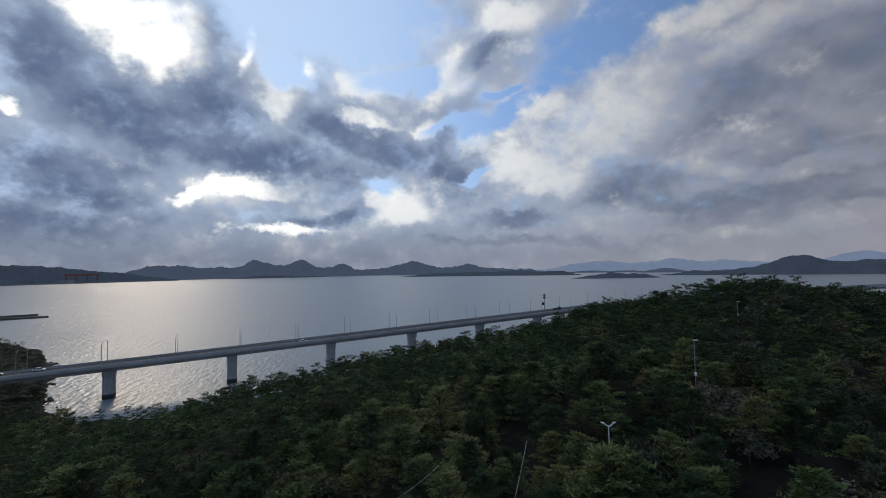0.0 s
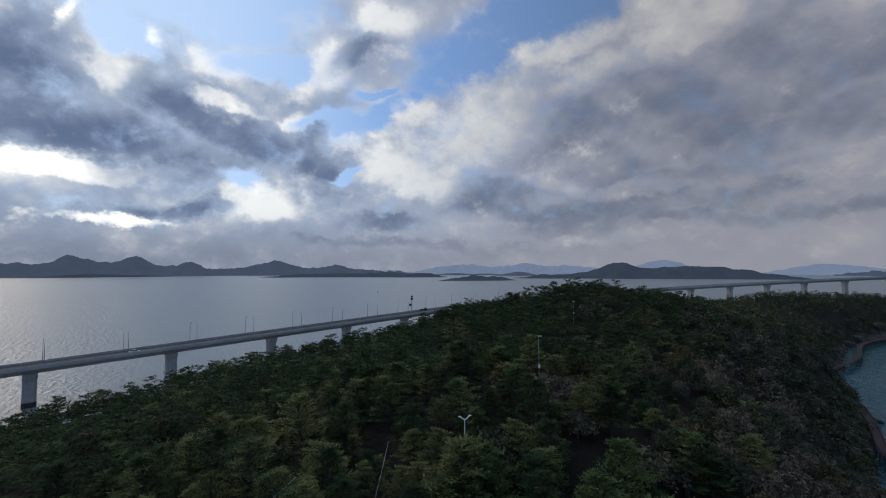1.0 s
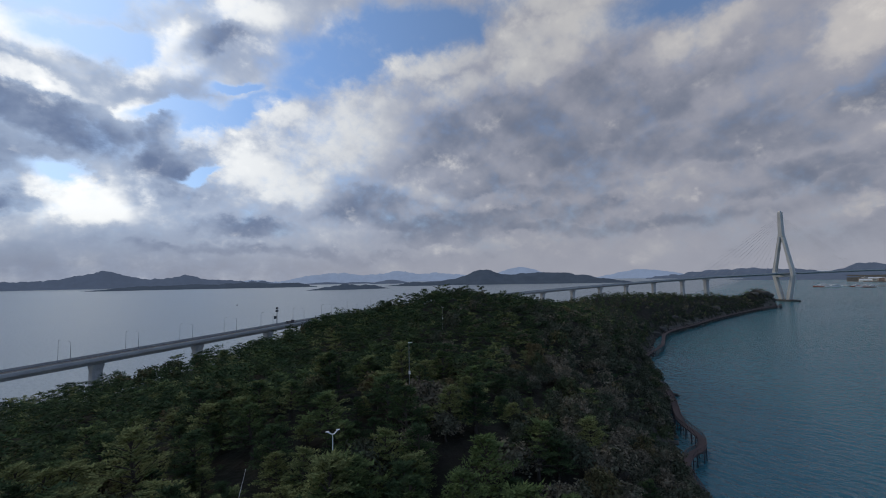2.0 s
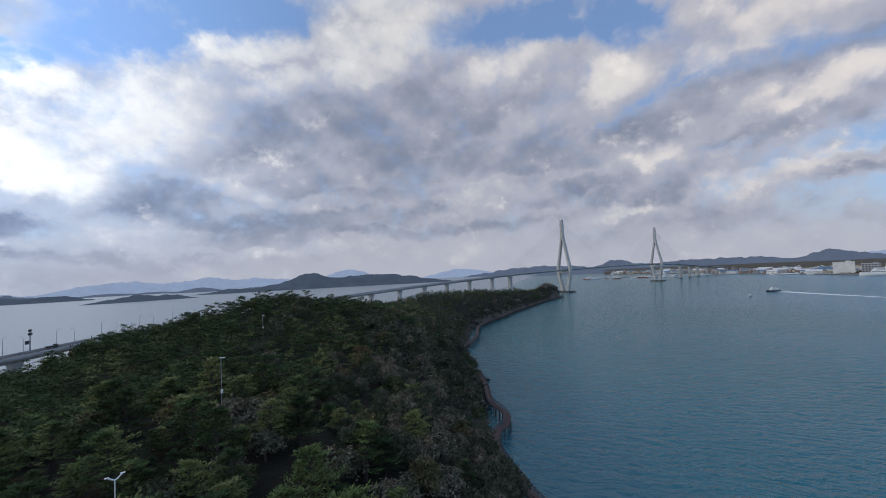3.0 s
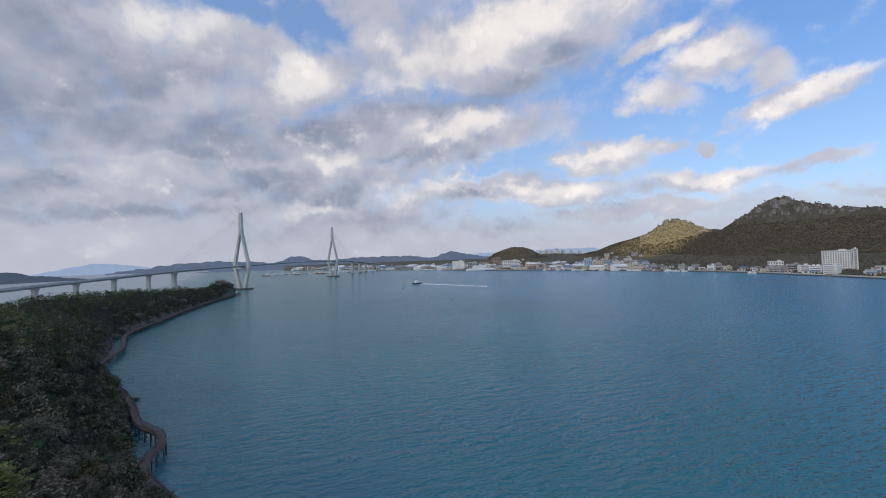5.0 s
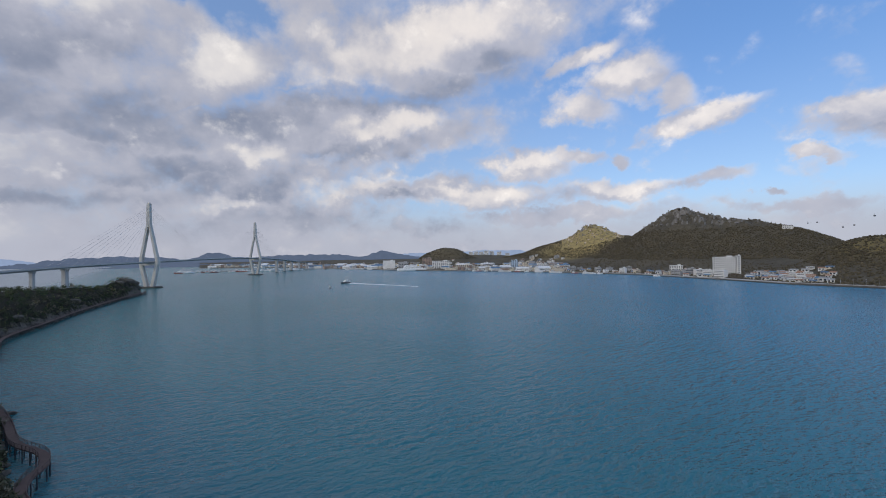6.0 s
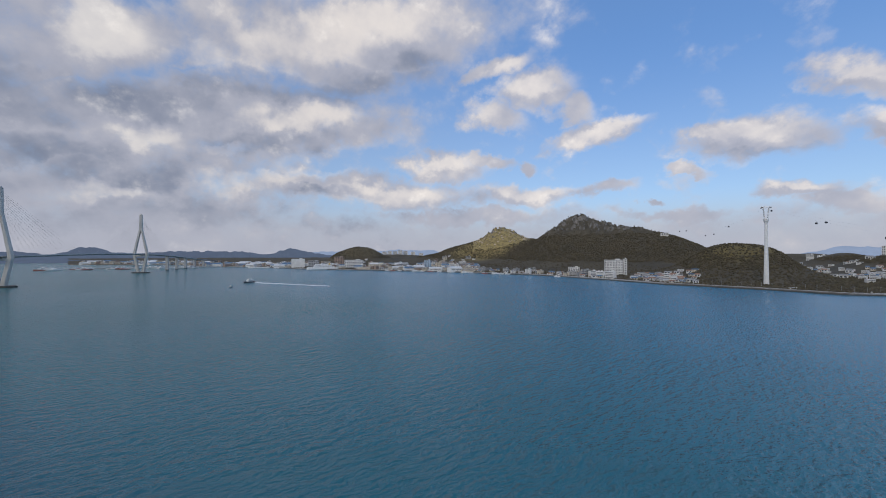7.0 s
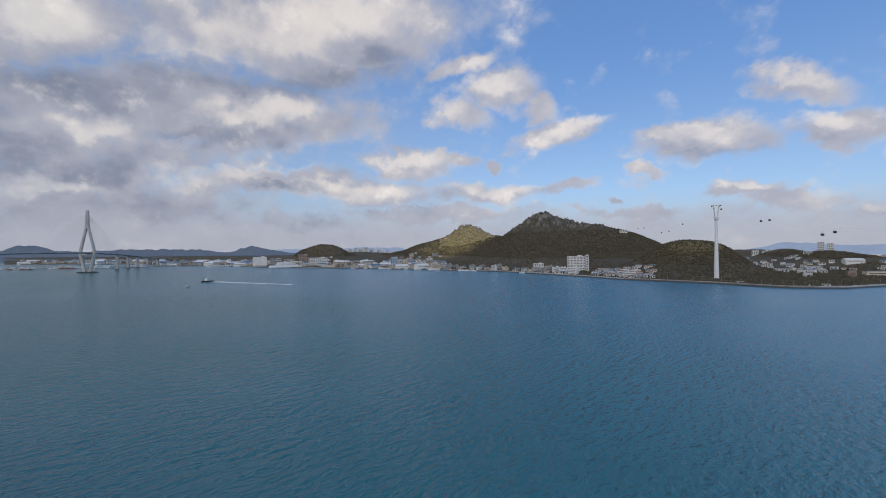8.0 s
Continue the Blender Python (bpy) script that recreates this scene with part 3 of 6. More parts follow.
def island_height(xs, ys):
    w = np.zeros(xs.shape)
    h = np.zeros(xs.shape)
    for cx, cy, cz in CAPS:
        k = 1.0 / (((xs - cx) ** 2 + (ys - cy) ** 2) / 900.0 + 0.15) ** 1.6
        w += k
        h += k * cz
    h /= w
    d = coast_distance(xs, ys)
    rise = 1 - np.exp(-np.maximum(d, 0) / 20.0)
    z = h * rise + lumps(xs, ys, 26, 3) * 0.9 * rise
    return np.where(d > 0, z + 0.6 * np.minimum(d, 3), np.maximum(d * 0.5, -8)), d


def build_island():
    xs, ys = np.arange(-565, 845, 4.0), np.arange(-250, 400, 4.0)
    gx, gy = np.meshgrid(xs, ys, indexing="ij")
    gz, d = island_height(gx, gy)
    rock = np.random.RandomState(5).uniform(-1, 1, gz.shape)
    gz = gz + rock * np.where((d > 0) & (d < 16), 1.0, 0.15)
    nx, ny = gx.shape
    verts = np.stack([gx, gy, gz], -1).reshape(-1, 3).tolist()
    faces = []
    for i in range(nx - 1):
        for j in range(ny - 1):
            if d[i:i + 2, j:j + 2].max() > -10:
                a = i * ny + j
                faces.append((a, a + ny, a + ny + 1, a + 1))
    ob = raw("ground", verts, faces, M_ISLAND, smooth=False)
    tagged(ob, "dark wooded island ground falling in rocky slopes to the sea", "ground", kind="structure")


build_island()


# ================= far land =================
def land(name, label, material, hills, az0, az1, r0, r1, na, nr, base=-2.5, rough=4.0, grain=120.0, category="island", seed=1):
    """Hills rising out of the sea: (bearing, distance, height, half width across, half depth)."""
    a = np.radians(np.linspace(az0, az1, na))
    r = np.linspace(r0, r1, nr)
    ga, gr = np.meshgrid(a, r, indexing="ij")
    gx, gy = gr * np.sin(ga), gr * np.cos(ga)
    z = np.zeros(gx.shape)
    for az, d, h, wa, wr in hills:
        ca, sa = math.cos(radians(az)), math.sin(radians(az))
        u, v = gx * ca - gy * sa, gx * sa + gy * ca - d
        z = z + h * np.exp(-(u / wa) ** 2 - (v / wr) ** 2)
    firm = np.clip(z / 14.0, 0, 1)
    z = z + base + (lumps(gx, gy, grain * 1.6, seed) * rough + lumps(gx, gy, grain * 0.6, seed + 1) * rough * 0.55 + lumps(gx, gy, grain * 0.22, seed + 2) * rough * 0.28 + np.random.RandomState(seed).uniform(-1, 1, z.shape) * min(rough * 0.25, 1.4)) * firm
    verts = np.stack([gx, gy, z], -1).reshape(-1, 3).tolist()
    faces = [(i * nr + j, i * nr + j + 1, (i + 1) * nr + j + 1, (i + 1) * nr + j) for i in range(na - 1) for j in range(nr - 1) if z[i:i + 2, j:j + 2].max() > -1.5]
    return tagged(raw(name, verts, faces, material, smooth=True), label, category, kind="structure")


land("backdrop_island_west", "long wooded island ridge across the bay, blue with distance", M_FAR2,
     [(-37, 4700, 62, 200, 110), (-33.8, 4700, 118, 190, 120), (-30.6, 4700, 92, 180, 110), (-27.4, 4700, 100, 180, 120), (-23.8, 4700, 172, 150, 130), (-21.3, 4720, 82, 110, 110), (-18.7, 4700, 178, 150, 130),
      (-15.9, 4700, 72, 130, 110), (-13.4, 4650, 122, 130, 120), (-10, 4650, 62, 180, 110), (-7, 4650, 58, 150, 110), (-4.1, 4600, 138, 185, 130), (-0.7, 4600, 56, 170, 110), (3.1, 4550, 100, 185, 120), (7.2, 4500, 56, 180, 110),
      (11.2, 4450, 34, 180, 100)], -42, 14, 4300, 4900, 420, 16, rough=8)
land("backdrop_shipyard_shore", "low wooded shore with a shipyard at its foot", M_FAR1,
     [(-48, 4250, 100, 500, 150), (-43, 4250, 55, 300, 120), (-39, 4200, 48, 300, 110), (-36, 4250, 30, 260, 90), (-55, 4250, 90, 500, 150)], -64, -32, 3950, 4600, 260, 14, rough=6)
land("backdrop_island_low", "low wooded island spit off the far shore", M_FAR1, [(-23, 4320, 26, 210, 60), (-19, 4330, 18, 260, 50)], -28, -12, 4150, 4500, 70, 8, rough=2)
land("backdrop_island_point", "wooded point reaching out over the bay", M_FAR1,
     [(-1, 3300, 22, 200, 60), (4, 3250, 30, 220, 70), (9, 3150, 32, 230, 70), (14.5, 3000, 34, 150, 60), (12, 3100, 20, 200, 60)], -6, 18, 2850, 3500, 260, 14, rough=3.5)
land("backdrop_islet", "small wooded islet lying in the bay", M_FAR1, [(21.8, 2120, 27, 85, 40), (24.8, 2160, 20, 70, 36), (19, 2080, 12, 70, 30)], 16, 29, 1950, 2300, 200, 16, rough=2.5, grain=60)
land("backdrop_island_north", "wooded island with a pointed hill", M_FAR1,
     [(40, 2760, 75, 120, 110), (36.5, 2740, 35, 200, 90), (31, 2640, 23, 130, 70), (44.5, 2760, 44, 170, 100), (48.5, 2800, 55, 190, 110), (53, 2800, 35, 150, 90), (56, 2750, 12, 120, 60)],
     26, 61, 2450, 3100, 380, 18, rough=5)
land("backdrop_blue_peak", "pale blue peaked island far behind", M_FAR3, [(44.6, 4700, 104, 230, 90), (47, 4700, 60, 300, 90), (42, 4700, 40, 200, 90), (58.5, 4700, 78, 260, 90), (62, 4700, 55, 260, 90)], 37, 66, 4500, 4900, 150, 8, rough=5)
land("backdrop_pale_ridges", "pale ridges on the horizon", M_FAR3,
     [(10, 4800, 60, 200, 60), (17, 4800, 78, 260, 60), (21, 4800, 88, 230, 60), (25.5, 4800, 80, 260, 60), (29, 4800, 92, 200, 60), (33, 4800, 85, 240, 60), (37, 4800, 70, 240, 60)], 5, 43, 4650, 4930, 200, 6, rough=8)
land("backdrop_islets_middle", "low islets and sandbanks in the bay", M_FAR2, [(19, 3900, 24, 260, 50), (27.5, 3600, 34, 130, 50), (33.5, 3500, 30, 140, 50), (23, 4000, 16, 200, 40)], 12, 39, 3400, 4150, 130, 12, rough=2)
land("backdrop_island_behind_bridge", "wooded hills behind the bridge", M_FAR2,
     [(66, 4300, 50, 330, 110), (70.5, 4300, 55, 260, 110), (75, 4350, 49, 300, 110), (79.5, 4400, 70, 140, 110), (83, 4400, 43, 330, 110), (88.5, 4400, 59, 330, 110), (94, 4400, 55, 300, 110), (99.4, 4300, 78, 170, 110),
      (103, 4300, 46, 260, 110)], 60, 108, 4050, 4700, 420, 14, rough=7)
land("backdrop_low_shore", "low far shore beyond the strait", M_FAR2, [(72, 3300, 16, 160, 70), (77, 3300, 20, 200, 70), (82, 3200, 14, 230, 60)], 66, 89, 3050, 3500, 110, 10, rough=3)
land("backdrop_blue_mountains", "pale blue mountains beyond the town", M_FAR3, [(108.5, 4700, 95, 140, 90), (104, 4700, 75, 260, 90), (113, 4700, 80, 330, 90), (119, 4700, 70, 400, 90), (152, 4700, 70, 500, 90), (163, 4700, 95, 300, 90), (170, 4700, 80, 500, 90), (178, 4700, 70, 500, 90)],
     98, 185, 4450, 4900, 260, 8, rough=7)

# ================= town shore =================
SHORE = [(78, 2650), (84, 2450), (88, 2330), (91, 2000), (97, 1780), (101, 1570), (107, 1450), (112, 1390), (117.5, 1310), (125, 1205), (132.7, 1112), (138, 1010), (141, 965),
         (147, 876), (153, 848), (156.7, 837), (161, 812), (163, 806), (165.5, 826), (167.6, 852), (170.2, 942), (176, 1100), (190, 1300)]
TOWN_HILLS = [(137.4, 1760, 160, 135, 220), (133, 1760, 52, 140, 220), (143.5, 1720, 100, 120, 180), (148.8, 1660, 76, 130, 170), (127.4, 2050, 140, 112, 160), (122.5, 2080, 70, 130, 160), (131, 1950, 54, 120, 150), (118, 2150, 26, 160, 160),
              (154.4, 1130, 60, 82, 110), (158.2, 1150, 20, 50, 100), (151.0, 1190, 31, 76, 110), (108.9, 2050, 74, 105, 110), (105.8, 2060, 24, 60, 90), (162.8, 1750, 45, 90, 130), (165.8, 1500, 32, 70, 90), (160, 2300, 45, 180, 160), (113, 3000, 34, 300, 250), (170, 1500, 20, 120, 150)]


def shore_at(az):
    return np.interp(az, [a for a, _ in SHORE], [r for _, r in SHORE])


def town_height(gx, gy):
    az = np.degrees(np.arctan2(gx, gy)) % 360
    r = np.hypot(gx, gy)
    inland = r - shore_at(az)
    z = np.zeros(gx.shape)
    for a, d, h, wa, wr in TOWN_HILLS:
        ca, sa = math.cos(radians(a)), math.sin(radians(a))
        u, v = gx * ca - gy * sa, gx * sa + gy * ca - d
        z = z + h * np.exp(-(u / wa) ** 2 - (v / wr) ** 2)
    bare = z.copy()
    z = z * np.clip(inland / 90.0, 0, 1)
    z = z + np.clip((inland - 60) / 700.0, 0, 1) * 10
    crag = np.abs(lumps(gx, gy, 48, 11)) * 11 + np.abs(lumps(gx, gy, 20, 12)) * 6
    z = z + (crag - 9) * np.clip((bare - 100) / 45.0, 0, 1) + lumps(gx, gy, 90, 13) * 4 * np.clip(z / 30, 0, 1)
    return 3.0 + z, inland, bare


def build_town_land():
    az = np.linspace(78, 190, 640)
    k = np.concatenate([[0, 0.02], np.linspace(1, 1500, 130), np.linspace(1560, 3600, 20)])
    ga, gk = np.meshgrid(az, k, indexing="ij")
    gr = np.minimum(shore_at(ga) + gk, 4940)
    gx, gy = gr * np.sin(np.radians(ga)), gr * np.cos(np.radians(ga))
    z, _, bare = town_height(gx, gy)
    z[:, 0] = -4.0
    na, nr = z.shape
    verts = np.stack([gx, gy, z], -1).reshape(-1, 3).tolist()
    faces = [(i * nr + j, i * nr + j + 1, (i + 1) * nr + j + 1, (i + 1) * nr + j) for i in range(na - 1) for j in range(nr - 1)]
    tagged(raw("ground_town", verts, faces, M_TOWNLAND, smooth=False), "hilly mainland shore with rocky peaks behind a harbour town", "ground", kind="structure")


build_town_land()


def coast_stuff():
    """Sea wall and promenade along the mainland shore."""
    for lo, hi in ((90.5, 141), (141, 189)):
        pts = []
        for az in np.arange(lo, hi, 0.5):
            pts.append(bearing(az, float(shore_at(az)) + 1.5, 0))
        bm = bmesh.new()
        sweep(bm, pts, [(-4, 1.8), (-4, 3.5), (1.0, 3.5), (1.4, 1.8)][::-1])
        tagged(link("trim", bm, M_CONCRETE), "pale concrete sea wall along the harbour", "sea wall", kind="structure")
        bm = bmesh.new()
        sweep(bm, pts, [(-4, -3.0), (-4, 1.8), (1.9, 1.8), (4.2, -3.0)][::-1])
        tagged(link("trim_tide_line", bm, M_WETBASE), "dark tide-stained foot of the sea wall", "sea wall", kind="structure")


coast_stuff()


# ================= trees =================
def pine_arrays(rng, h, tufts, blades, size):
    """A pine: flat sprays of needles on tiers of boughs."""
    vs, fs, limbs = [], [], []
    boughs = max(6, tufts // 6)
    for i in range(boughs):
        u = (i + rng.uniform(0, 0.8)) / boughs
        z = h * (0.22 + 0.74 * u)
        a = i * 2.4 + rng.uniform(-0.5, 0.5)
        ln = (h * 0.46 * (1 - u) ** 0.62 + 0.22) * rng.uniform(0.65, 1.15)
        lift = rng.uniform(0.02, 0.30) + 0.5 * u ** 3
        way = np.array([math.cos(a), math.sin(a), lift])
        side = np.array([-math.sin(a), math.cos(a), 0.0])
        limbs.append(np.array([0, 0, z]) + way * ln * 0.7)
        for k in range(6):
            s = 0.30 + 0.70 * (k + rng.uniform(0, 0.9)) / 6
            w = rng.uniform(-0.36, 0.36) * ln * (1.25 - s)
            c = np.array([0, 0, z]) + way * ln * s + side * w + np.array([0, 0, rng.uniform(-0.04, 0.07) * h * 0.25])
            for b in range(blades):
                t = rng.uniform(-2.2, 2.2) + math.atan2(w, ln * 0.5)
                d = way * math.cos(t) * np.array([1, 1, 0.6]) + side * math.sin(t) + np.array([0, 0, rng.uniform(-0.05, 0.55)])
                d /= np.linalg.norm(d)
                x = np.cross(d, np.array([0, 0, 1.0]) + rng.normal(size=3) * 0.35)
                x /= np.linalg.norm(x) + 1e-6
                at = c + rng.normal(size=3) * size * np.array([0.46, 0.46, 0.14])
                tip = at + d * size * rng.uniform(0.45, 1.0)
                n = len(vs)
                vs += [at - x * size * 0.16, at + x * size * 0.16, tip]
                fs.append((n, n + 1, n + 2))
    return [tuple(v) for v in vs], fs, limbs


def tree_arrays(seed, kind, h, tufts, blades, size):
    """Vertices and faces of a crown, and the limbs' ends."""
    rng = np.random.RandomState(seed)
    if kind == "pine":
        return pine_arrays(rng, h, tufts, blades, size)
    vs, fs, limbs = [], [], []
    # rounded clumps of leaves, each leaf lying along the outside of its clump
    boughs = [(0, 0, 0.60, 0.25)] + [(0.29 * math.cos(k * 1.05 + seed), 0.29 * math.sin(k * 1.05 + seed), rng.uniform(0.36, 0.60), rng.uniform(0.14, 0.21)) for k in range(6)]
    boughs += [(0.17 * math.cos(k * 1.6 + seed), 0.17 * math.sin(k * 1.6 + seed), rng.uniform(0.66, 0.82), rng.uniform(0.11, 0.17)) for k in range(4)]
    share = np.array([q[3] ** 2 for q in boughs])
    share = np.cumsum(share / share.sum())
    for i in range(tufts):
        d = rng.normal(size=3)
        d[2] = abs(d[2]) * 1.15 - 0.35
        d /= np.linalg.norm(d)
        bx, by, bz, br = boughs[min(int(np.searchsorted(share, rng.uniform())), len(boughs) - 1)]
        c = np.array([bx, by, bz]) * h + d * br * h * rng.uniform(0.70, 1.08)
        if i % 11 == 0:
            limbs.append(c)
        for b in range(blades):
            out = d + rng.normal(size=3) * 0.45
            out /= np.linalg.norm(out)
            d2 = np.cross(out, rng.normal(size=3))
            d2 /= np.linalg.norm(d2) + 1e-6
            x = np.cross(out, d2)
            p = c + rng.normal(size=3) * size * 0.50
            ln, wd = size * 0.40 * rng.uniform(0.6, 1.3), size * 0.26
            n = len(vs)
            vs += [p - d2 * ln, p + x * wd, p + d2 * ln, p - x * wd]
            fs.append((n, n + 1, n + 2, n + 3))
    return [tuple(v) for v in vs], fs, limbs


def bulk_tree(*args):
    """A crown as arrays, for the joined woods."""
    vs, fs, _ = tree_arrays(*args)
    return np.array(vs), np.array(fs)


def tree_thing(name, kind, label, seed, h, tufts, blades, size, material):
    root = thing(name, label, "tree", "trees on the island slope", at=(0, 0, -300))
    vs, fs, limbs = tree_arrays(seed, kind, h, tufts, blades, size)
    crown = raw("crown", vs, fs, material, root)
    bm = bmesh.new()
    lean = 0.05 * h
    tube(bm, [(0, 0, -0.6), (lean * 0.4, 0, h * 0.3), (0, lean * 0.4, h * 0.62), (0, 0, h * 0.95)], [h * 0.030, h * 0.024, h * 0.015, h * 0.004], 6)
    for c in limbs:
        z0 = max(h * 0.25, c[2] - h * 0.16)
        tube(bm, [(0, 0, z0), tuple(c)], [h * 0.010, h * 0.003], 4, cap=False)
    part("trunk", bm, M_BARK, root)
    return root


LAMPS = [(20.2, 48.0, 41.6, 6.0), (29.85, 75.0, 46.6, 6.0), (34.3, 146.0, 47.3, 6.0)]   # bearing, distance, top, height


def scatter():
    rng = np.random.RandomState(21)
    pts = []
    for x in np.arange(-420, 830, 4.5):
        for y in np.arange(-40, 372, 4.5):
            px, py = x + rng.uniform(-2.2, 2.2), y + rng.uniform(-2.2, 2.2)
            r = math.hypot(px, py)
            if r < 24 or (r > 260 and rng.uniform() < 0.28):
                continue
            az = math.degrees(math.atan2(px, py))
            if az < -64 or az > 84:
                continue
            pts.append((px, py, r, az))
    arr = np.array(pts)
    z, d = island_height(arr[:, 0], arr[:, 1])
    keep = []
    for (px, py, r, az), gz, cd in zip(pts, z, d):
        if cd < 0.9 or gz < 0.4:
            continue
        sandy = (px < -120 and cd < 16) or (px < -200 and py > 150 and cd < 5)
        if sandy and rng.uniform() < 0.8:
            continue
        if 30 < r < 200 and math.sin(px * 0.21 + 1.0) * math.sin(py * 0.17 + 0.6 * math.sin(px * 0.09)) > 0.955:
            continue
        # a small clearing round each path lamp, on the camera's side
        if any(abs((az - a + 180) % 360 - 180) * r / 57.3 < 1.1 and dd - 0.5 < r < dd + 1.3 for a, dd, _, _ in LAMPS):
            continue
        keep.append((px, py, gz, r, az, cd))
    for az, r in ((20.2, 46.3), (18.9, 45.9), (21.5, 46.0)):
        p = bearing(az, r)
        gz, cd = island_height(np.array([p.x]), np.array([p.y]))
        keep.append((p.x, p.y, float(gz[0]), r, az, float(cd[0])))
    # bushes that hang over the strait shore
    for (ax, ay), (bx, by) in zip(COAST[2:19], COAST[3:20]):
        run = math.hypot(bx - ax, by - ay)
        for k in np.arange(0, run, 2.6):
            back = rng.uniform(2.0, 9.0)
            p = Vector((ax + (bx - ax) * k / run - (by - ay) / run * back, ay + (by - ay) * k / run + (bx - ax) / run * back, 0))
            gz, cd = island_height(np.array([p.x]), np.array([p.y]))
            az = math.degrees(math.atan2(p.x, p.y))
            if az < 84 and cd[0] > 1.5 and p.length > 150:
                keep.append((p.x, p.y, float(gz[0]), p.length, az, float(cd[0])))
    keep.sort(key=lambda k: k[3])
    return keep


def plant_island():
    rng = np.random.RandomState(4)
    pines = [tree_thing("pine_tree", "pine", "dark green pine tree with layered needle branches", 31 + i, 6.0, 180, 14, 0.44, M_PINE) for i in range(4)]
    broad = [tree_thing("broadleaf_tree", "broad", "olive-brown broadleaf tree in thin autumn leaf", 51 + i, 5.2, 150, 9, 0.46, M_SCRUB) for i in range(4)]
    oaks = [tree_thing("oak_tree", "broad", "round oak tree with yellowing green leaves", 71 + i, 5.4, 150, 9, 0.48, M_OAK) for i in range(3)]
    mid = {"pine": [bulk_tree(131 + i, "pine", 6.0, 66, 6, 0.80) for i in range(4)], "broad": [bulk_tree(151 + i, "broad", 5.2, 70, 4, 0.85) for i in range(4)]}
    far = {"pine": [bulk_tree(231 + i, "pine", 6.0, 36, 3, 1.35) for i in range(3)], "broad": [bulk_tree(251 + i, "broad", 5.2, 26, 2, 1.7) for i in range(3)]}
    heaps = {}
    singles = {"pine": 0, "broad": 0, "oak": 0}
    for px, py, gz, r, az, cd in scatter():
        # scrub on the strait side, pines on the bay side
        scrub = 1 / (1 + math.exp(-((az - 39) / 8.0 + (30 - cd) / 30.0)))
        if r > 260:
            scrub = 0.25 + 0.35 * (cd < 18)
        u = rng.uniform()
        kind = "broad" if u < scrub * 0.90 else ("oak" if u > 0.93 else "pine")
        s = (0.55 + 0.78 * rng.uniform() ** 1.25) * (0.9 if cd < 10 else 1.0)
        if 44 < r < 47.5 and abs(az - 20.2) < 1.6:
            kind, s = "pine", 1.26
        if kind == "broad":
            s *= 0.92
        if r > 330:
            s *= 0.72
        stretch = rng.uniform(0.85, 1.2)
        turn = rng.uniform(0, 2 * math.pi)
        m = Matrix.Translation((px, py, gz - 0.2)) @ Matrix.Rotation(turn, 4, "Z") @ Matrix.Rotation(rng.uniform(-0.09, 0.09), 4, "X")
        if singles[kind] < {"pine": 290, "broad": 290, "oak": 90}[kind] and r < 130:
            singles[kind] += 1
            src = {"pine": pines, "broad": broad, "oak": oaks}[kind]
            ob = copy_thing(src[rng.randint(len(src))], m)
            ob.scale = (s * 1.2, s * 1.2, s * stretch * 1.04)
            continue
        tier = mid if r < 270 else far
        vs, fs = tier["pine" if kind == "pine" else "broad"][rng.randint(3)]
        v = vs * np.array([s * 1.2, s * 1.2, s * stretch * 1.04])
        c, sn = math.cos(turn), math.sin(turn)
        v = np.stack([v[:, 0] * c - v[:, 1] * sn + px, v[:, 0] * sn + v[:, 1] * c + py, v[:, 2] + gz - 0.2], -1)
        heap = heaps.setdefault(kind, [[], [], 0])
        heap[0].append(v)
        heap[1].append(fs + heap[2])
        heap[2] += len(v)
    for root in pines + broad + oaks:
        for ch in list(root.children):
            bpy.data.objects.remove(ch)
        bpy.data.objects.remove(root)
    tags = {"pine": ("pine_woods", "dense dark green pine woods over the island", M_PINE), "broad": ("scrub_woods", "grey-brown autumn scrub on the island slopes", M_SCRUB), "oak": ("oak_woods", "scattered yellowing oak crowns among the pines", M_OAK)}
    for kind, (hv, hf, _) in heaps.items():
        name, label, material = tags[kind]
        tagged(raw_bulk(name, np.concatenate(hv), np.concatenate(hf), material), label, "woods", kind="stuff")


plant_island()


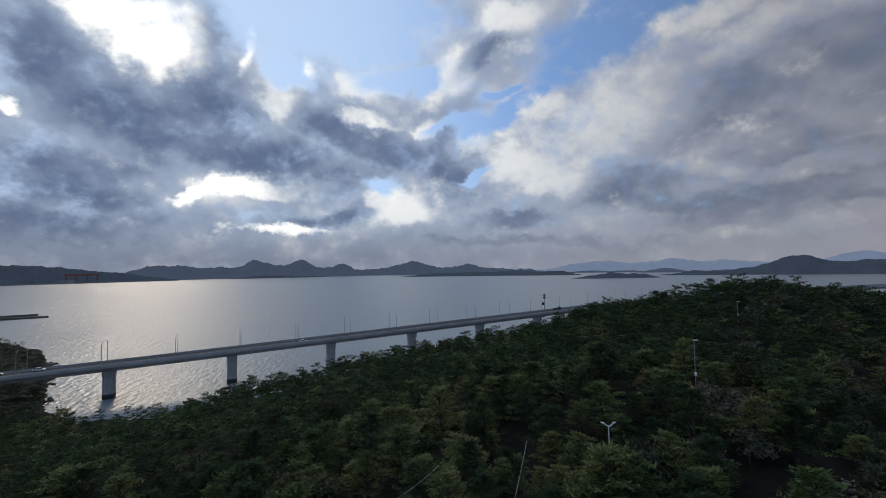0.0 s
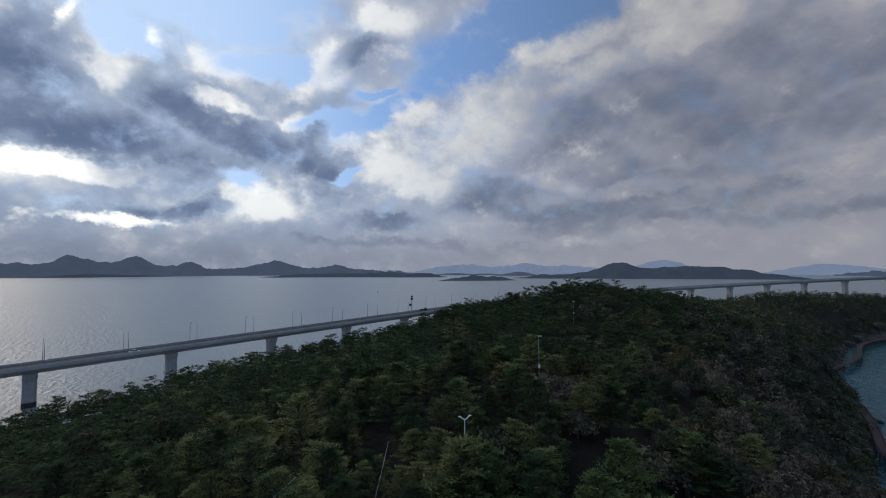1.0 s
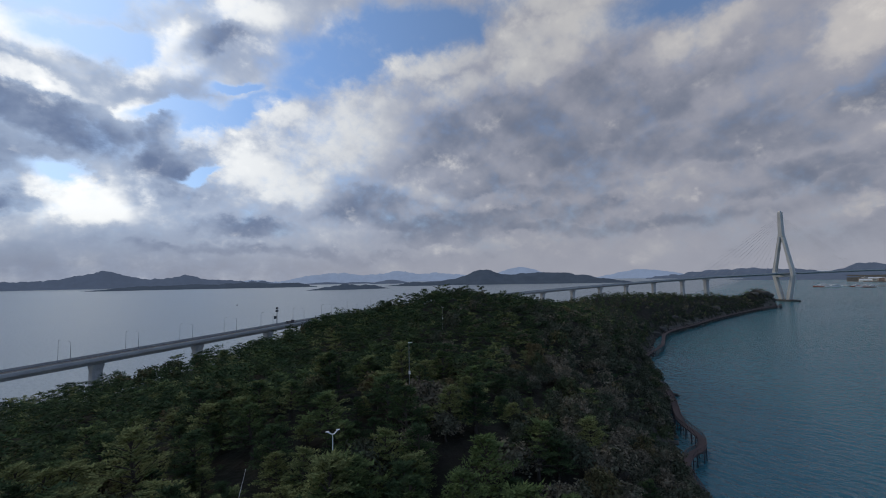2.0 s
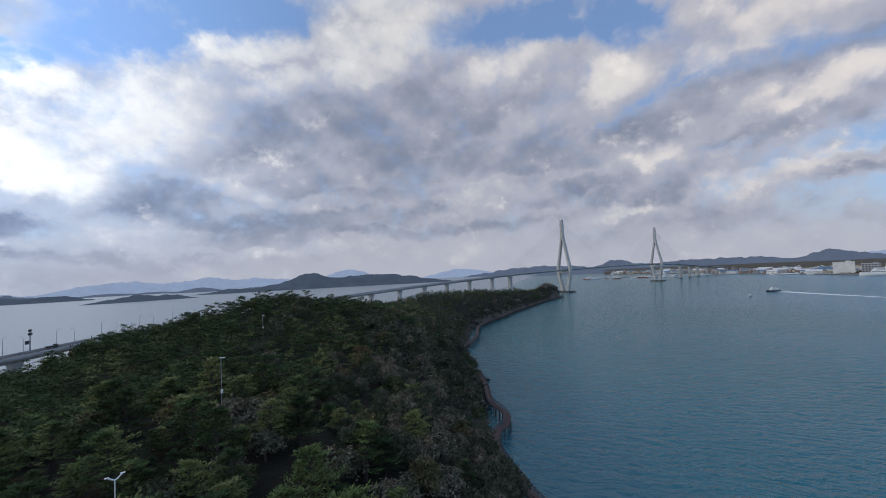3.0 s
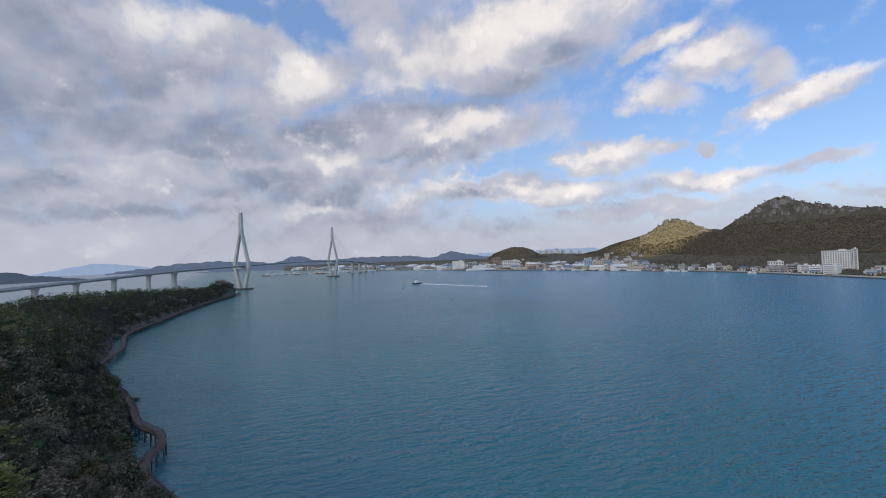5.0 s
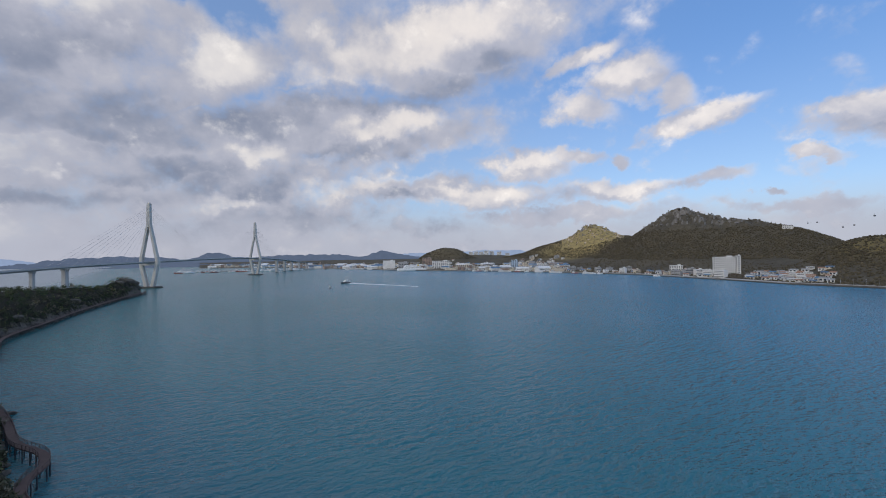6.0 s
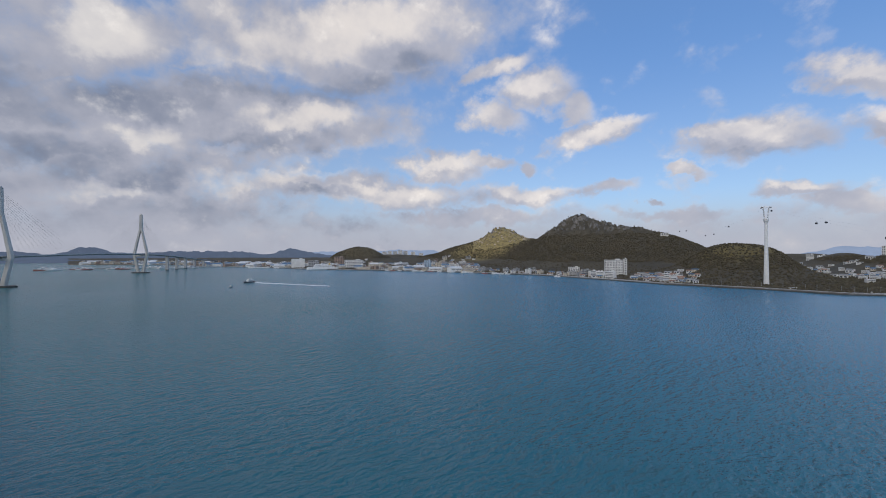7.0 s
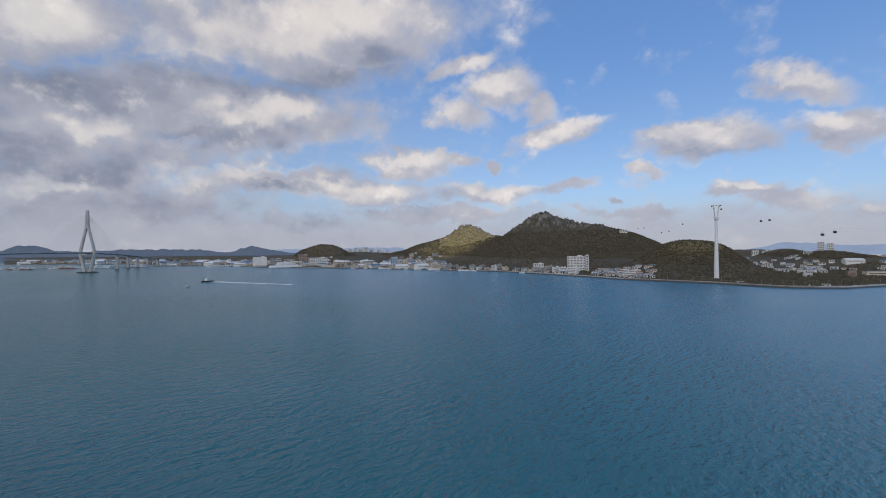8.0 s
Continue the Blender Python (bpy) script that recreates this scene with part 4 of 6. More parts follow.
# ================= bridge =================
def road_line():
    """Plan and height of the road, from the west bank over the island's end and the strait to the town."""
    along = Vector((0.883, 0.469, 0))
    a = Vector((-159, 204, 0))
    p1, p2 = bearing(73.2, 1014), bearing(84.0, 1480)
    run = (p2 - p1).normalized()
    pts = [a + along * (52 * k / 2) for k in range(-14, 10)]
    f = a + along * 52 * 5
    c0, c1 = f + along * 320, p1 - run * 330
    for i in range(41):
        t = i / 40
        pts.append(f * (1 - t) ** 3 + c0 * 3 * t * (1 - t) ** 2 + c1 * 3 * t * t * (1 - t) + p1 * t ** 3)
    for d in range(20, 1300, 20):
        pts.append(p1 + run * d)
    s, out = 0.0, []
    for i, p in enumerate(pts):
        if i:
            s += (p - pts[i - 1]).length
        out.append((s, p))
    sa = min(out, key=lambda q: (q[1] - a).length)[0]
    sp = min(out, key=lambda q: (q[1] - p1).length)[0]
    s2 = sp + (p2 - p1).length
    knots = [(sa - 400, 9.0), (sa, 15.6), (sa + 208, 21.4), (sa + 600, 33.5), (sp - 170, 48.5), (sp, 51.5), ((sp + s2) / 2, 55.0), (s2, 54.5), (s2 + 200, 48.0), (s2 + 500, 33.0), (s2 + 900, 15.0)]
    kx, kz = [k[0] for k in knots], [k[1] for k in knots]
    res = []
    for s, p in out:
        z = float(np.mean([np.interp(s + o, kx, kz) for o in (-45, -22, 0, 22, 45)]))
        res.append(Vector((p.x, p.y, z)))
    return res, [o[0] for o in out], sa, sp, s2


ROAD, ROAD_S, S_A, S_P1, S_P2 = road_line()


def road_at(s):
    """Place on the road and its heading at s metres along."""
    i = max(1, min(len(ROAD) - 1, next((k for k, v in enumerate(ROAD_S) if v >= s), len(ROAD) - 1)))
    t = (s - ROAD_S[i - 1]) / (ROAD_S[i] - ROAD_S[i - 1])
    p = ROAD[i - 1].lerp(ROAD[i], t)
    d = (ROAD[i] - ROAD[i - 1]).normalized()
    return p, d


def s_at_bearing(az, lo, hi):
    best = min(np.arange(lo, hi, 1.0), key=lambda s: abs(math.degrees(math.atan2(road_at(s)[0].x, road_at(s)[0].y)) - az))
    return float(best)


def rect(c, along, w, l, z, corner=0.18):
    """A rectangle with cut corners across (w) and along (l) the road."""
    d = Vector((along.x, along.y, 0)).normalized()
    r = Vector((d.y, -d.x, 0))
    k = min(w, l) * corner
    pts = [(-w / 2 + k, -l / 2), (w / 2 - k, -l / 2), (w / 2, -l / 2 + k), (w / 2, l / 2 - k), (w / 2 - k, l / 2), (-w / 2 + k, l / 2), (-w / 2, l / 2 - k), (-w / 2, -l / 2 + k)]
    return [Vector((c.x, c.y, z)) + r * a + d * b for a, b in pts]


def pier(parent, s, w, l, depth=2.9, foot=True):
    p, d = road_at(s)
    top = p.z - depth
    bm = bmesh.new()
    cap = 3.2 if top > 9 else top * 0.3
    loft(bm, [rect(p, d, w, l, -6), rect(p, d, w, l, 2.4), rect(p, d, w, l, top - cap), rect(p, d, w * 1.45, l * 1.06, top - cap * 0.25), rect(p, d, w * 1.5, l * 1.06, top)])
    ob = part("pier", bm, M_CONCRETE, parent)
    if foot:
        bm = bmesh.new()
        loft(bm, [rect(p, d, w + 0.16, l + 0.16, -6), rect(p, d, w + 0.16, l + 0.16, 2.2)])
        part("tide_mark", bm, M_WETBASE, ob, "dark weed-stained foot")
    return ob


def build_bridge():
    root = thing("cable_stayed_bridge", "grey concrete cable-stayed road bridge with two diamond pylons", "bridge")
    girder = [(-6.4, -0.25), (-6.4, -0.75), (-3.4, -1.15), (-2.7, -2.9), (2.7, -2.9), (3.4, -1.15), (6.4, -0.75), (6.4, -0.25)]
    i1 = next(i for i, s in enumerate(ROAD_S) if s >= S_P1 - 180)
    i2 = next(i for i, s in enumerate(ROAD_S) if s >= S_P2 + 180)
    for lo, hi, name in ((0, i1, "viaduct_girder"), (i1, i2, "main_girder"), (i2, len(ROAD) - 1, "viaduct_girder")):
        pts = ROAD[lo:hi + 1]
        bm = bmesh.new()
        sweep(bm, pts, girder)
        part(name, bm, M_CONCRETE, root)
        bm = bmesh.new()
        sweep(bm, pts, [(-5.9, -0.24), (5.9, -0.24), (5.9, 0.0), (-5.9, 0.0)])
        part("road_surface", bm, M_ASPHALT, root, "grey asphalt road surface")
        for side in (-1, 1):
            bm = bmesh.new()
            sec = [(5.95, -0.3), (6.45, -0.3), (6.35, 0.55), (6.08, 1.0), (5.98, 1.0)]
            sweep(bm, pts, [(side * a, h) for a, h in (sec if side > 0 else sec[::-1])])
            part("parapet", bm, M_CONCRETE, root, "pale concrete parapet")
        for off in (-0.12, 0.12):
            bm = bmesh.new()
            sweep(bm, pts, [(off - 0.06, 0.004), (off + 0.06, 0.004), (off + 0.06, 0.012), (off - 0.06, 0.012)])
            part("centre_line", bm, M_YELLOW, root)
    # piers of the west viaduct, then the slope piers, then the town side
    for k in range(-5, 6):
        pier(root, S_A + 52 * k, 5.2, 4.6)
    for az in (20.5, 27, 33.5, 40.5, 47.57, 51.36, 54.66, 57.68, 60.77, 63.79):
        pier(root, s_at_bearing(az, S_A + 300, S_P1 - 60), 6.0, 4.8)
    pier(root, s_at_bearing(66.17, S_A + 300, S_P1 - 60), 7.5, 6.5, 3.4)
    for az in (86.45, 87.35, 88.2, 89.1, 90.0, 90.9, 91.8, 92.7, 93.5):
        pier(root, s_at_bearing(az, S_P2 + 60, S_P2 + 760), 9.0, 7.5, 3.2)
    for sp in (S_P1, S_P2):
        pylon(root, sp)
    return root


def pylon(root, s):
    p, d = road_at(s)
    d = Vector((d.x, d.y, 0)).normalized()
    r = Vector((d.y, -d.x, 0))
    ob = None

    def leg_ring(off, z, w, l):
        return rect(Vector((p.x, p.y, 0)) + r * off, d, w, l, z, 0.12)
    bm = bmesh.new()
    loft(bm, [leg_ring(0, 120, 8.4, 8.0), leg_ring(0, 150, 7.0, 7.2), leg_ring(0, 166, 6.2, 6.6)])
    ob = part("pylon_mast", bm, M_PYLON, root, "pale concrete pylon mast")
    deck = p.z - 3
    for side in (-1, 1):
        bm = bmesh.new()
        loft(bm, [leg_ring(side * 6.0, 3.0, 7.0, 8.5), leg_ring(side * 15.6, deck, 6.2, 8.0), leg_ring(side * 15.0, deck + 8, 5.6, 7.8), leg_ring(side * 2.0, 123, 4.4, 7.6)])
        part("pylon_leg", bm, M_PYLON, ob)
    bm = bmesh.new()
    sweep(bm, [Vector((p.x, p.y, deck)) - r * 15, Vector((p.x, p.y, deck)) + r * 15], [(-3, -4), (3, -4), (3, 0), (-3, 0)][::-1])
    part("cross_beam", bm, M_PYLON, ob)
    bm = bmesh.new()
    loft(bm, [rect(p, d, 46, 22, -6, 0.3), rect(p, d, 46, 22, 2.0, 0.3), rect(p, d, 40, 18, 3.2, 0.3)])
    part("footing", bm, M_WETBASE, ob, "dark wet footing at sea level")
    bm = bmesh.new()
    loft(bm, [leg_ring(0, 166, 4, 4), leg_ring(0, 168, 3.6, 3.6)])
    part("pylon_cap", bm, M_STEEL, ob)
    for k in range(13):
        zt = 124 + k * 3.0
        for way in (-1, 1):
            q, qd = road_at(s + way * (26 + k * 16.5))
            qr = Vector((qd.y, -qd.x, 0)).normalized()
            for side in (-1, 1):
                bm = bmesh.new()
                tube(bm, [Vector((p.x, p.y, zt)) + r * side * 1.6, q + qr * side * 5.7 + Vector((0, 0, 0.6))], 0.075, 5)
                part("stay_cable", bm, M_STEEL, ob)


build_bridge()


# ================= boardwalk =================
WALK = [(68, 6), (84, 24), (98, 40), (104, 46), (113, 54.5), (123, 62.5), (133, 66), (141, 66.5), (150, 71.5), (161, 83), (180, 95), (204, 112), (234, 140), (270, 158), (315, 172), (381, 203), (463, 216), (520, 226), (576, 233), (700, 245), (790, 247), (826, 257)]


def smooth_line(pts, step):
    """Evenly spaced points on a smooth curve through the given ones."""
    p = [Vector((*q, 0)) if len(q) == 2 else Vector(q) for q in pts]
    p = [p[0] * 2 - p[1]] + p + [p[-1] * 2 - p[-2]]
    dense = []
    for i in range(1, len(p) - 2):
        for k in range(24):
            t = k / 24
            dense.append(0.5 * (2 * p[i] + (p[i + 1] - p[i - 1]) * t + (2 * p[i - 1] - 5 * p[i] + 4 * p[i + 1] - p[i + 2]) * t * t + (3 * p[i] - p[i - 1] - 3 * p[i + 1] + p[i + 2]) * t ** 3))
    out, left = [dense[0]], step
    for a, b in zip(dense, dense[1:]):
        ln = (b - a).length
        pos = 0.0
        while ln - pos >= left:
            pos += left
            out.append(a.lerp(b, pos / ln))
            left = step
        left -= ln - pos
    return out


def build_boardwalk():
    root = thing("boardwalk", "red-brown timber boardwalk on steel posts over the rocks", "boardwalk")
    line = [p + Vector((0, 0, 4.0)) for p in smooth_line(WALK, 2.0)]
    bm = bmesh.new()
    sweep(bm, line, [(-1.15, -0.16), (1.15, -0.16), (1.15, 0.0), (-1.15, 0.0)])
    part("walk_deck", bm, M_WOOD, root)
    for side in (-1, 1):
        bm = bmesh.new()
        sweep(bm, line, [(side * 1.0 - 0.09, -0.46), (side * 1.0 + 0.09, -0.46), (side * 1.0 + 0.09, -0.165), (side * 1.0 - 0.09, -0.165)])
        part("beam", bm, M_WOOD, root)
        for h, r in ((1.12, 0.07), (0.74, 0.035), (0.40, 0.035)):
            bm = bmesh.new()
            sweep(bm, line, [(side * 1.1 - r, h - r), (side * 1.1 + r, h - r), (side * 1.1 + r, h + r), (side * 1.1 - r, h + r)])
            part("rail", bm, M_WOOD, root)
    rest = bmesh.new()
    bm = bmesh.new()
    tube(bm, [(0, 0, -6.5), (0, 0, -0.45)], 0.19, 6)
    post_me = bpy.data.meshes.new("post")
    bm.to_mesh(post_me)
    bm.free()
    post_me.materials.append(M_DARK)
    bm = bmesh.new()
    box(bm, (0, 0, 0.5), (0.1, 0.1, 1.25))
    stile_me = bpy.data.meshes.new("baluster")
    bm.to_mesh(stile_me)
    bm.free()
    stile_me.materials.append(M_WOOD)
    for i in range(1, len(line) - 1):
        d = line[i + 1] - line[i - 1]
        r = Vector((d.y, -d.x, 0)).normalized()
        near = line[i].length < 330
        for side in (-1, 1):
            if near:
                ob = new("baluster", stile_me)
                ob.parent, ob.location = root, line[i] + r * side * 1.1
            if i % 2 == 0:
                at = line[i] + r * side * 1.0
                if near:
                    ob = new("post", post_me)
                    ob.parent, ob.location = root, at
                else:
                    tube(rest, [at + Vector((0, 0, -6.5)), at + Vector((0, 0, -0.45))], 0.14, 5)
    ob = part("far_post", rest, M_DARK, root)
    tagged(ob, kind="stuff")


build_boardwalk()


# ================= shore rocks =================
def rock_mesh(seed, material):
    rng = np.random.RandomState(seed)
    bm = bmesh.new()
    bmesh.ops.create_icosphere(bm, subdivisions=2, radius=1.0)
    for v in bm.verts:
        k = 1 + 0.35 * noise.noise(v.co * 1.3 + Vector((seed * 7.1, 0, 0))) + 0.16 * noise.noise(v.co * 3.7 + Vector((0, seed * 3.3, 0)))
        v.co = Vector((v.co.x * k, v.co.y * k * 0.8, v.co.z * k * 0.62))
    me = bpy.data.meshes.new("boulder")
    bm.to_mesh(me)
    bm.free()
    me.materials.append(material)
    return me


def build_rocks():
    rng = np.random.RandomState(8)
    kinds = [rock_mesh(i + 1, M_ROCK) for i in range(6)]
    shore = smooth_line([c for c in COAST[3:20]], 4.6)
    west = smooth_line([c for c in COAST[27:37]], 4.0)
    spots = [(p, 1) for p in shore] + [(p, 0) for p in west]
    for p, strait in spots:
        for _ in range(1):
            q = p + Vector((rng.uniform(-3.5, 3.5), rng.uniform(-3.5, 3.5), 0))
            s = rng.uniform(0.7, 2.4) * (1.0 if strait else 0.7)
            ob = tagged(new("boulder", kinds[rng.randint(6)]), "rough grey-brown boulder at the water's edge", "rock", "boulders along the island shore")
            ob.matrix_world = Matrix.Translation((q.x, q.y, s * 0.12)) @ Matrix.Rotation(rng.uniform(0, 6.28), 4, "Z") @ Matrix.Rotation(rng.uniform(-0.4, 0.4), 4, "X") @ Matrix.Scale(s, 4)
    # outcrops of the steep strait side
    for az, d, s in ((62.3, 462, 8), (63.0, 478, 9), (64.2, 508, 8), (65.4, 545, 8), (60.6, 428, 7), (66.9, 625, 8), (62.8, 492, 6), (61.4, 448, 6), (64.9, 528, 6), (71.8, 838, 10), (71.4, 822, 11), (70.6, 800, 9), (72.1, 846, 8), (70.9, 812, 9)):
        ob = tagged(new("rock_outcrop", kinds[rng.randint(6)]), "pale grey cliff outcrop among the trees", "rock", "outcrops of the island cliff")
        at = bearing(az, d)
        up = float(island_height(np.array([at.x]), np.array([at.y]))[0][0])
        ob.matrix_world = Matrix.Translation((at.x, at.y, max(up, 1.0) + 1.2)) @ Matrix.Rotation(radians(-az + rng.uniform(-25, 25)), 4, "Z") @ Matrix.Diagonal((s * 0.75, s * 0.38, s * 0.62, 1))


build_rocks()


# ================= lamps, posts, wires on the hill =================
def hill_ground(x, y):
    return float(island_height(np.array([x]), np.array([y]))[0][0])


def path_lamp(az, d, top, h, heads, label):
    at = bearing(az, d)
    g = hill_ground(at.x, at.y)
    base = min(g, top - h)
    root = thing("path_lamp", label, "lamp post", "path lamps on the hill", at=(at.x, at.y, base))
    h = top - base
    bm = bmesh.new()
    tube(bm, [(0, 0, -0.5), (0, 0, h * 0.5), (0, 0, h)], [0.075, 0.06, 0.045], 8)
    part("pole", bm, M_WHITE if heads else M_STEEL, root)
    if heads:
        for side, lift in ((-1, 0.28), (1, 0.42)):
            bm = bmesh.new()
            c = bearing(az + 90, 0.55) * side
            tube(bm, [(0, 0, h), (c.x * 0.3, c.y * 0.3, h + 0.05), (c.x * 0.95, c.y * 0.95, h + lift)], [0.05, 0.06, 0.07], 6)
            arm = part("arm", bm, M_WHITE, root)
            bm = bmesh.new()
            box(bm, (c.x * 1.0, c.y * 1.0, h + lift + 0.02), (0.36, 0.2, 0.07), -az, 0.02)
            part("lamp_head", bm, M_WHITE, arm)
    else:
        c = bearing(az + 90, 1)
        bm = bmesh.new()
        box(bm, (c.x * 0.2, c.y * 0.2, h), (0.75, 0.28, 0.12), -az, 0.03)
        part("lamp_head", bm, M_WHITE, root)
        bm = bmesh.new()
        box(bm, (0, -0.1, h * 0.52), (0.34, 0.28, 0.55), -az, 0.03)
        part("control_box", bm, M_WHITE, root)
    return root


path_lamp(*LAMPS[0], True, "white twin-headed lamp post standing among pines")
path_lamp(*LAMPS[1], False, "slim grey lamp post with a box, among pines")
path_lamp(*LAMPS[2], False, "slim grey lamp post near the wooded crest")
path_lamp(53.5, 395, 42.5, 9.0, False, "slim grey lamp post on the far ridge")


def hill_post():
    at = bearing(-36.4, 62)
    g = hill_ground(at.x, at.y)
    top = 58 - 62 * math.tan(radians(22.2))
    root = thing("wooden_post", "pale wooden post standing out of the trees", "post", at=(at.x, at.y, min(g, top - 4)))
    h = top - root.location.z
    bm = bmesh.new()
    tube(bm, [(0, 0, -0.4), (0, 0, h)], [0.14, 0.12], 8)
    part("pole", bm, M_CONCRETE, root)
    bm = bmesh.new()
    box(bm, (0, 0, h + 0.04), (0.32, 0.32, 0.08), 10, 0.02)
    part("cap", bm, M_STEEL, root)


hill_post()


def wire(a, b, sag):
    pts = [a.lerp(b, k / 14) - Vector((0, 0, sag * 4 * (k / 14) * (1 - k / 14))) for k in range(15)]
    bm = bmesh.new()
    tube(bm, pts, 0.022, 5)
    tagged(link("cable", bm, M_STEEL), "thin pale overhead cable slung through the trees", "cable", "overhead cables")


wire(bearing(-11, 42, 35.2), bearing(-1, 46, 37.6), 0.5)
wire(bearing(8.2, 42, 35.4), bearing(10.3, 47, 39.8), 0.2)


# ================= bridge furniture =================
def deck_lamp(parent_s, side):
    p, d = road_at(parent_s)
    r = Vector((d.y, -d.x, 0)).normalized() * side
    root = thing("street_lamp", "slender grey street lamp on the bridge parapet", "street lamp", "street lamps on the bridge", at=p + r * 6.2 + Vector((0, 0, 0.95)))
    bm = bmesh.new()
    tube(bm, [(0, 0, 0), (0, 0, 5), (0, 0, 9.2)], [0.15, 0.12, 0.08], 6)
    part("pole", bm, M_STEEL, root)
    bm = bmesh.new()
    tube(bm, [(0, 0, 9.2), tuple(-r * 0.9 + Vector((0, 0, 9.7))), tuple(-r * 2.0 + Vector((0, 0, 9.85)))], [0.08, 0.07, 0.06], 5)
    part("arm", bm, M_STEEL, root)
    bm = bmesh.new()
    c = -r * 2.3 + Vector((0, 0, 9.85))
    box(bm, c, (0.9, 0.35, 0.16), math.degrees(math.atan2(r.y, r.x)), 0.04)
    part("lamp_head", bm, M_STEEL, root)


for k in range(-9, 18):
    deck_lamp(S_A + 29 * k - 2, 1)
    deck_lamp(S_A + 29 * k - 2, -1)


def sign_mast():
    s = s_at_bearing(13.85, S_A + 200, S_A + 330)
    p, d = road_at(s)
    r = Vector((d.y, -d.x, 0)).normalized()
    turn = math.degrees(math.atan2(d.y, d.x))
    root = thing("traffic_mast", "dark traffic mast with cabinets and boards on the bridge", "traffic mast", at=p - r * 6.2 + Vector((0, 0, 0.95)))
    bm = bmesh.new()
    tube(bm, [(0, 0, 0), (0, 0, 11.5)], [0.38, 0.28], 10)
    part("mast", bm, M_STEEL, root)
    bm = bmesh.new()
    box(bm, (0, 0, 9.4), (3.2, 1.4, 1.5), turn + 35, 0.2)
    part("upper_cabinet", bm, M_DARK, root)
    bm = bmesh.new()
    box(bm, (0, 0, 11.4), (2.8, 1.2, 1.3), turn + 35, 0.2)
    part("top_cabinet", bm, M_DARK, root)
    bm = bmesh.new()
    box(bm, (-1.6 * d.x, -1.6 * d.y, 4.6), (2.2, 0.25, 2.0), turn, 0.05)
    part("sign_board", bm, M_GLASS, root)


sign_mast()


def car(s, lane, paint, label, truck=False):
    p, d = road_at(s)
    r = Vector((d.y, -d.x, 0)).normalized()
    root = thing("truck" if truck else "car", label, "truck" if truck else "car", "vehicles on the bridge", at=p + r * lane + Vector((0, 0, 0.0)))
    root.rotation_euler = (0, 0, math.atan2(d.y, d.x))

    def side_loft(name, outline, w, material, parent, inset=0.0):
        bm = bmesh.new()
        loft(bm, [[Vector((x, -w / 2 + (inset if z > 0.95 else 0), z)) for x, z in outline], [Vector((x, w / 2 - (inset if z > 0.95 else 0), z)) for x, z in outline]])
        bmesh.ops.recalc_face_normals(bm, faces=bm.faces)
        return part(name, bm, material, parent)
    if truck:
        side_loft("cab", [(1.4, 0.5), (3.0, 0.5), (3.05, 1.4), (2.7, 2.3), (1.4, 2.35)], 2.0, paint, root)
        side_loft("cargo_bed", [(-3.2, 0.8), (1.3, 0.8), (1.3, 1.6), (-3.2, 1.6)], 2.1, M_DARK, root)
    else:
        side_loft("body", [(-2.2, 0.35), (2.2, 0.35), (2.25, 0.75), (1.2, 0.95), (-2.2, 1.0)], 1.82, paint, root)
        cab = side_loft("cabin", [(-1.9, 0.94), (1.2, 0.94), (0.5, 1.46), (-1.3, 1.5)], 1.7, M_GLASS, root, 0.14)
        side_loft("roof", [(-1.28, 1.47), (0.48, 1.44), (0.40, 1.52), (-1.2, 1.56)], 1.4, paint, cab)
    for x in ((-1.9, 2.2) if truck else (-1.35, 1.4)):
        for y in (-0.82, 0.82):
            bm = bmesh.new()
            tube(bm, [(x, y - 0.12, 0.34), (x, y + 0.12, 0.34)], 0.34, 12)
            part("wheel", bm, M_DARK, root)


car(S_A + 88, 3.4, M_WHITE, "white saloon car driving over the viaduct")
car(S_A - 26, -3.2, M_WHITE, "white hatchback driving over the viaduct")
car(S_A - 40, -3.2, M_STEEL, "silver car driving over the viaduct")
car(S_A + 305, 3.4, M_WHITE, "white car driving past the wooded bank")
car(S_A + 283, -3.3, M_DARK, "dark flatbed truck driving over the viaduct", True)


# ================= town =================
TINTS = [surface("wall_white", (0.58, 0.57, 0.54), (0.76, 0.75, 0.72), 0.8, 0.1, 1.0), surface("wall_cream", (0.50, 0.44, 0.34), (0.66, 0.58, 0.46), 0.8, 0.1, 1.0),
         surface("wall_grey", (0.28, 0.28, 0.28), (0.42, 0.42, 0.41), 0.85, 0.1, 1.0), surface("wall_brick", (0.26, 0.19, 0.15), (0.38, 0.28, 0.22), 0.85, 0.2, 2.0),
         surface("wall_blue", (0.30, 0.40, 0.50), (0.42, 0.52, 0.62), 0.7, 0.1, 1.0)]
ROOFS = [surface("roof_grey", (0.20, 0.20, 0.20), (0.32, 0.32, 0.31), 0.8, 0.1), surface("roof_blue", (0.06, 0.13, 0.22), (0.10, 0.20, 0.32), 0.6, 0.1), surface("roof_orange", (0.24, 0.14, 0.09), (0.36, 0.21, 0.14), 0.8, 0.2), surface("roof_white", (0.55, 0.56, 0.56), (0.70, 0.70, 0.69), 0.7, 0.1)]


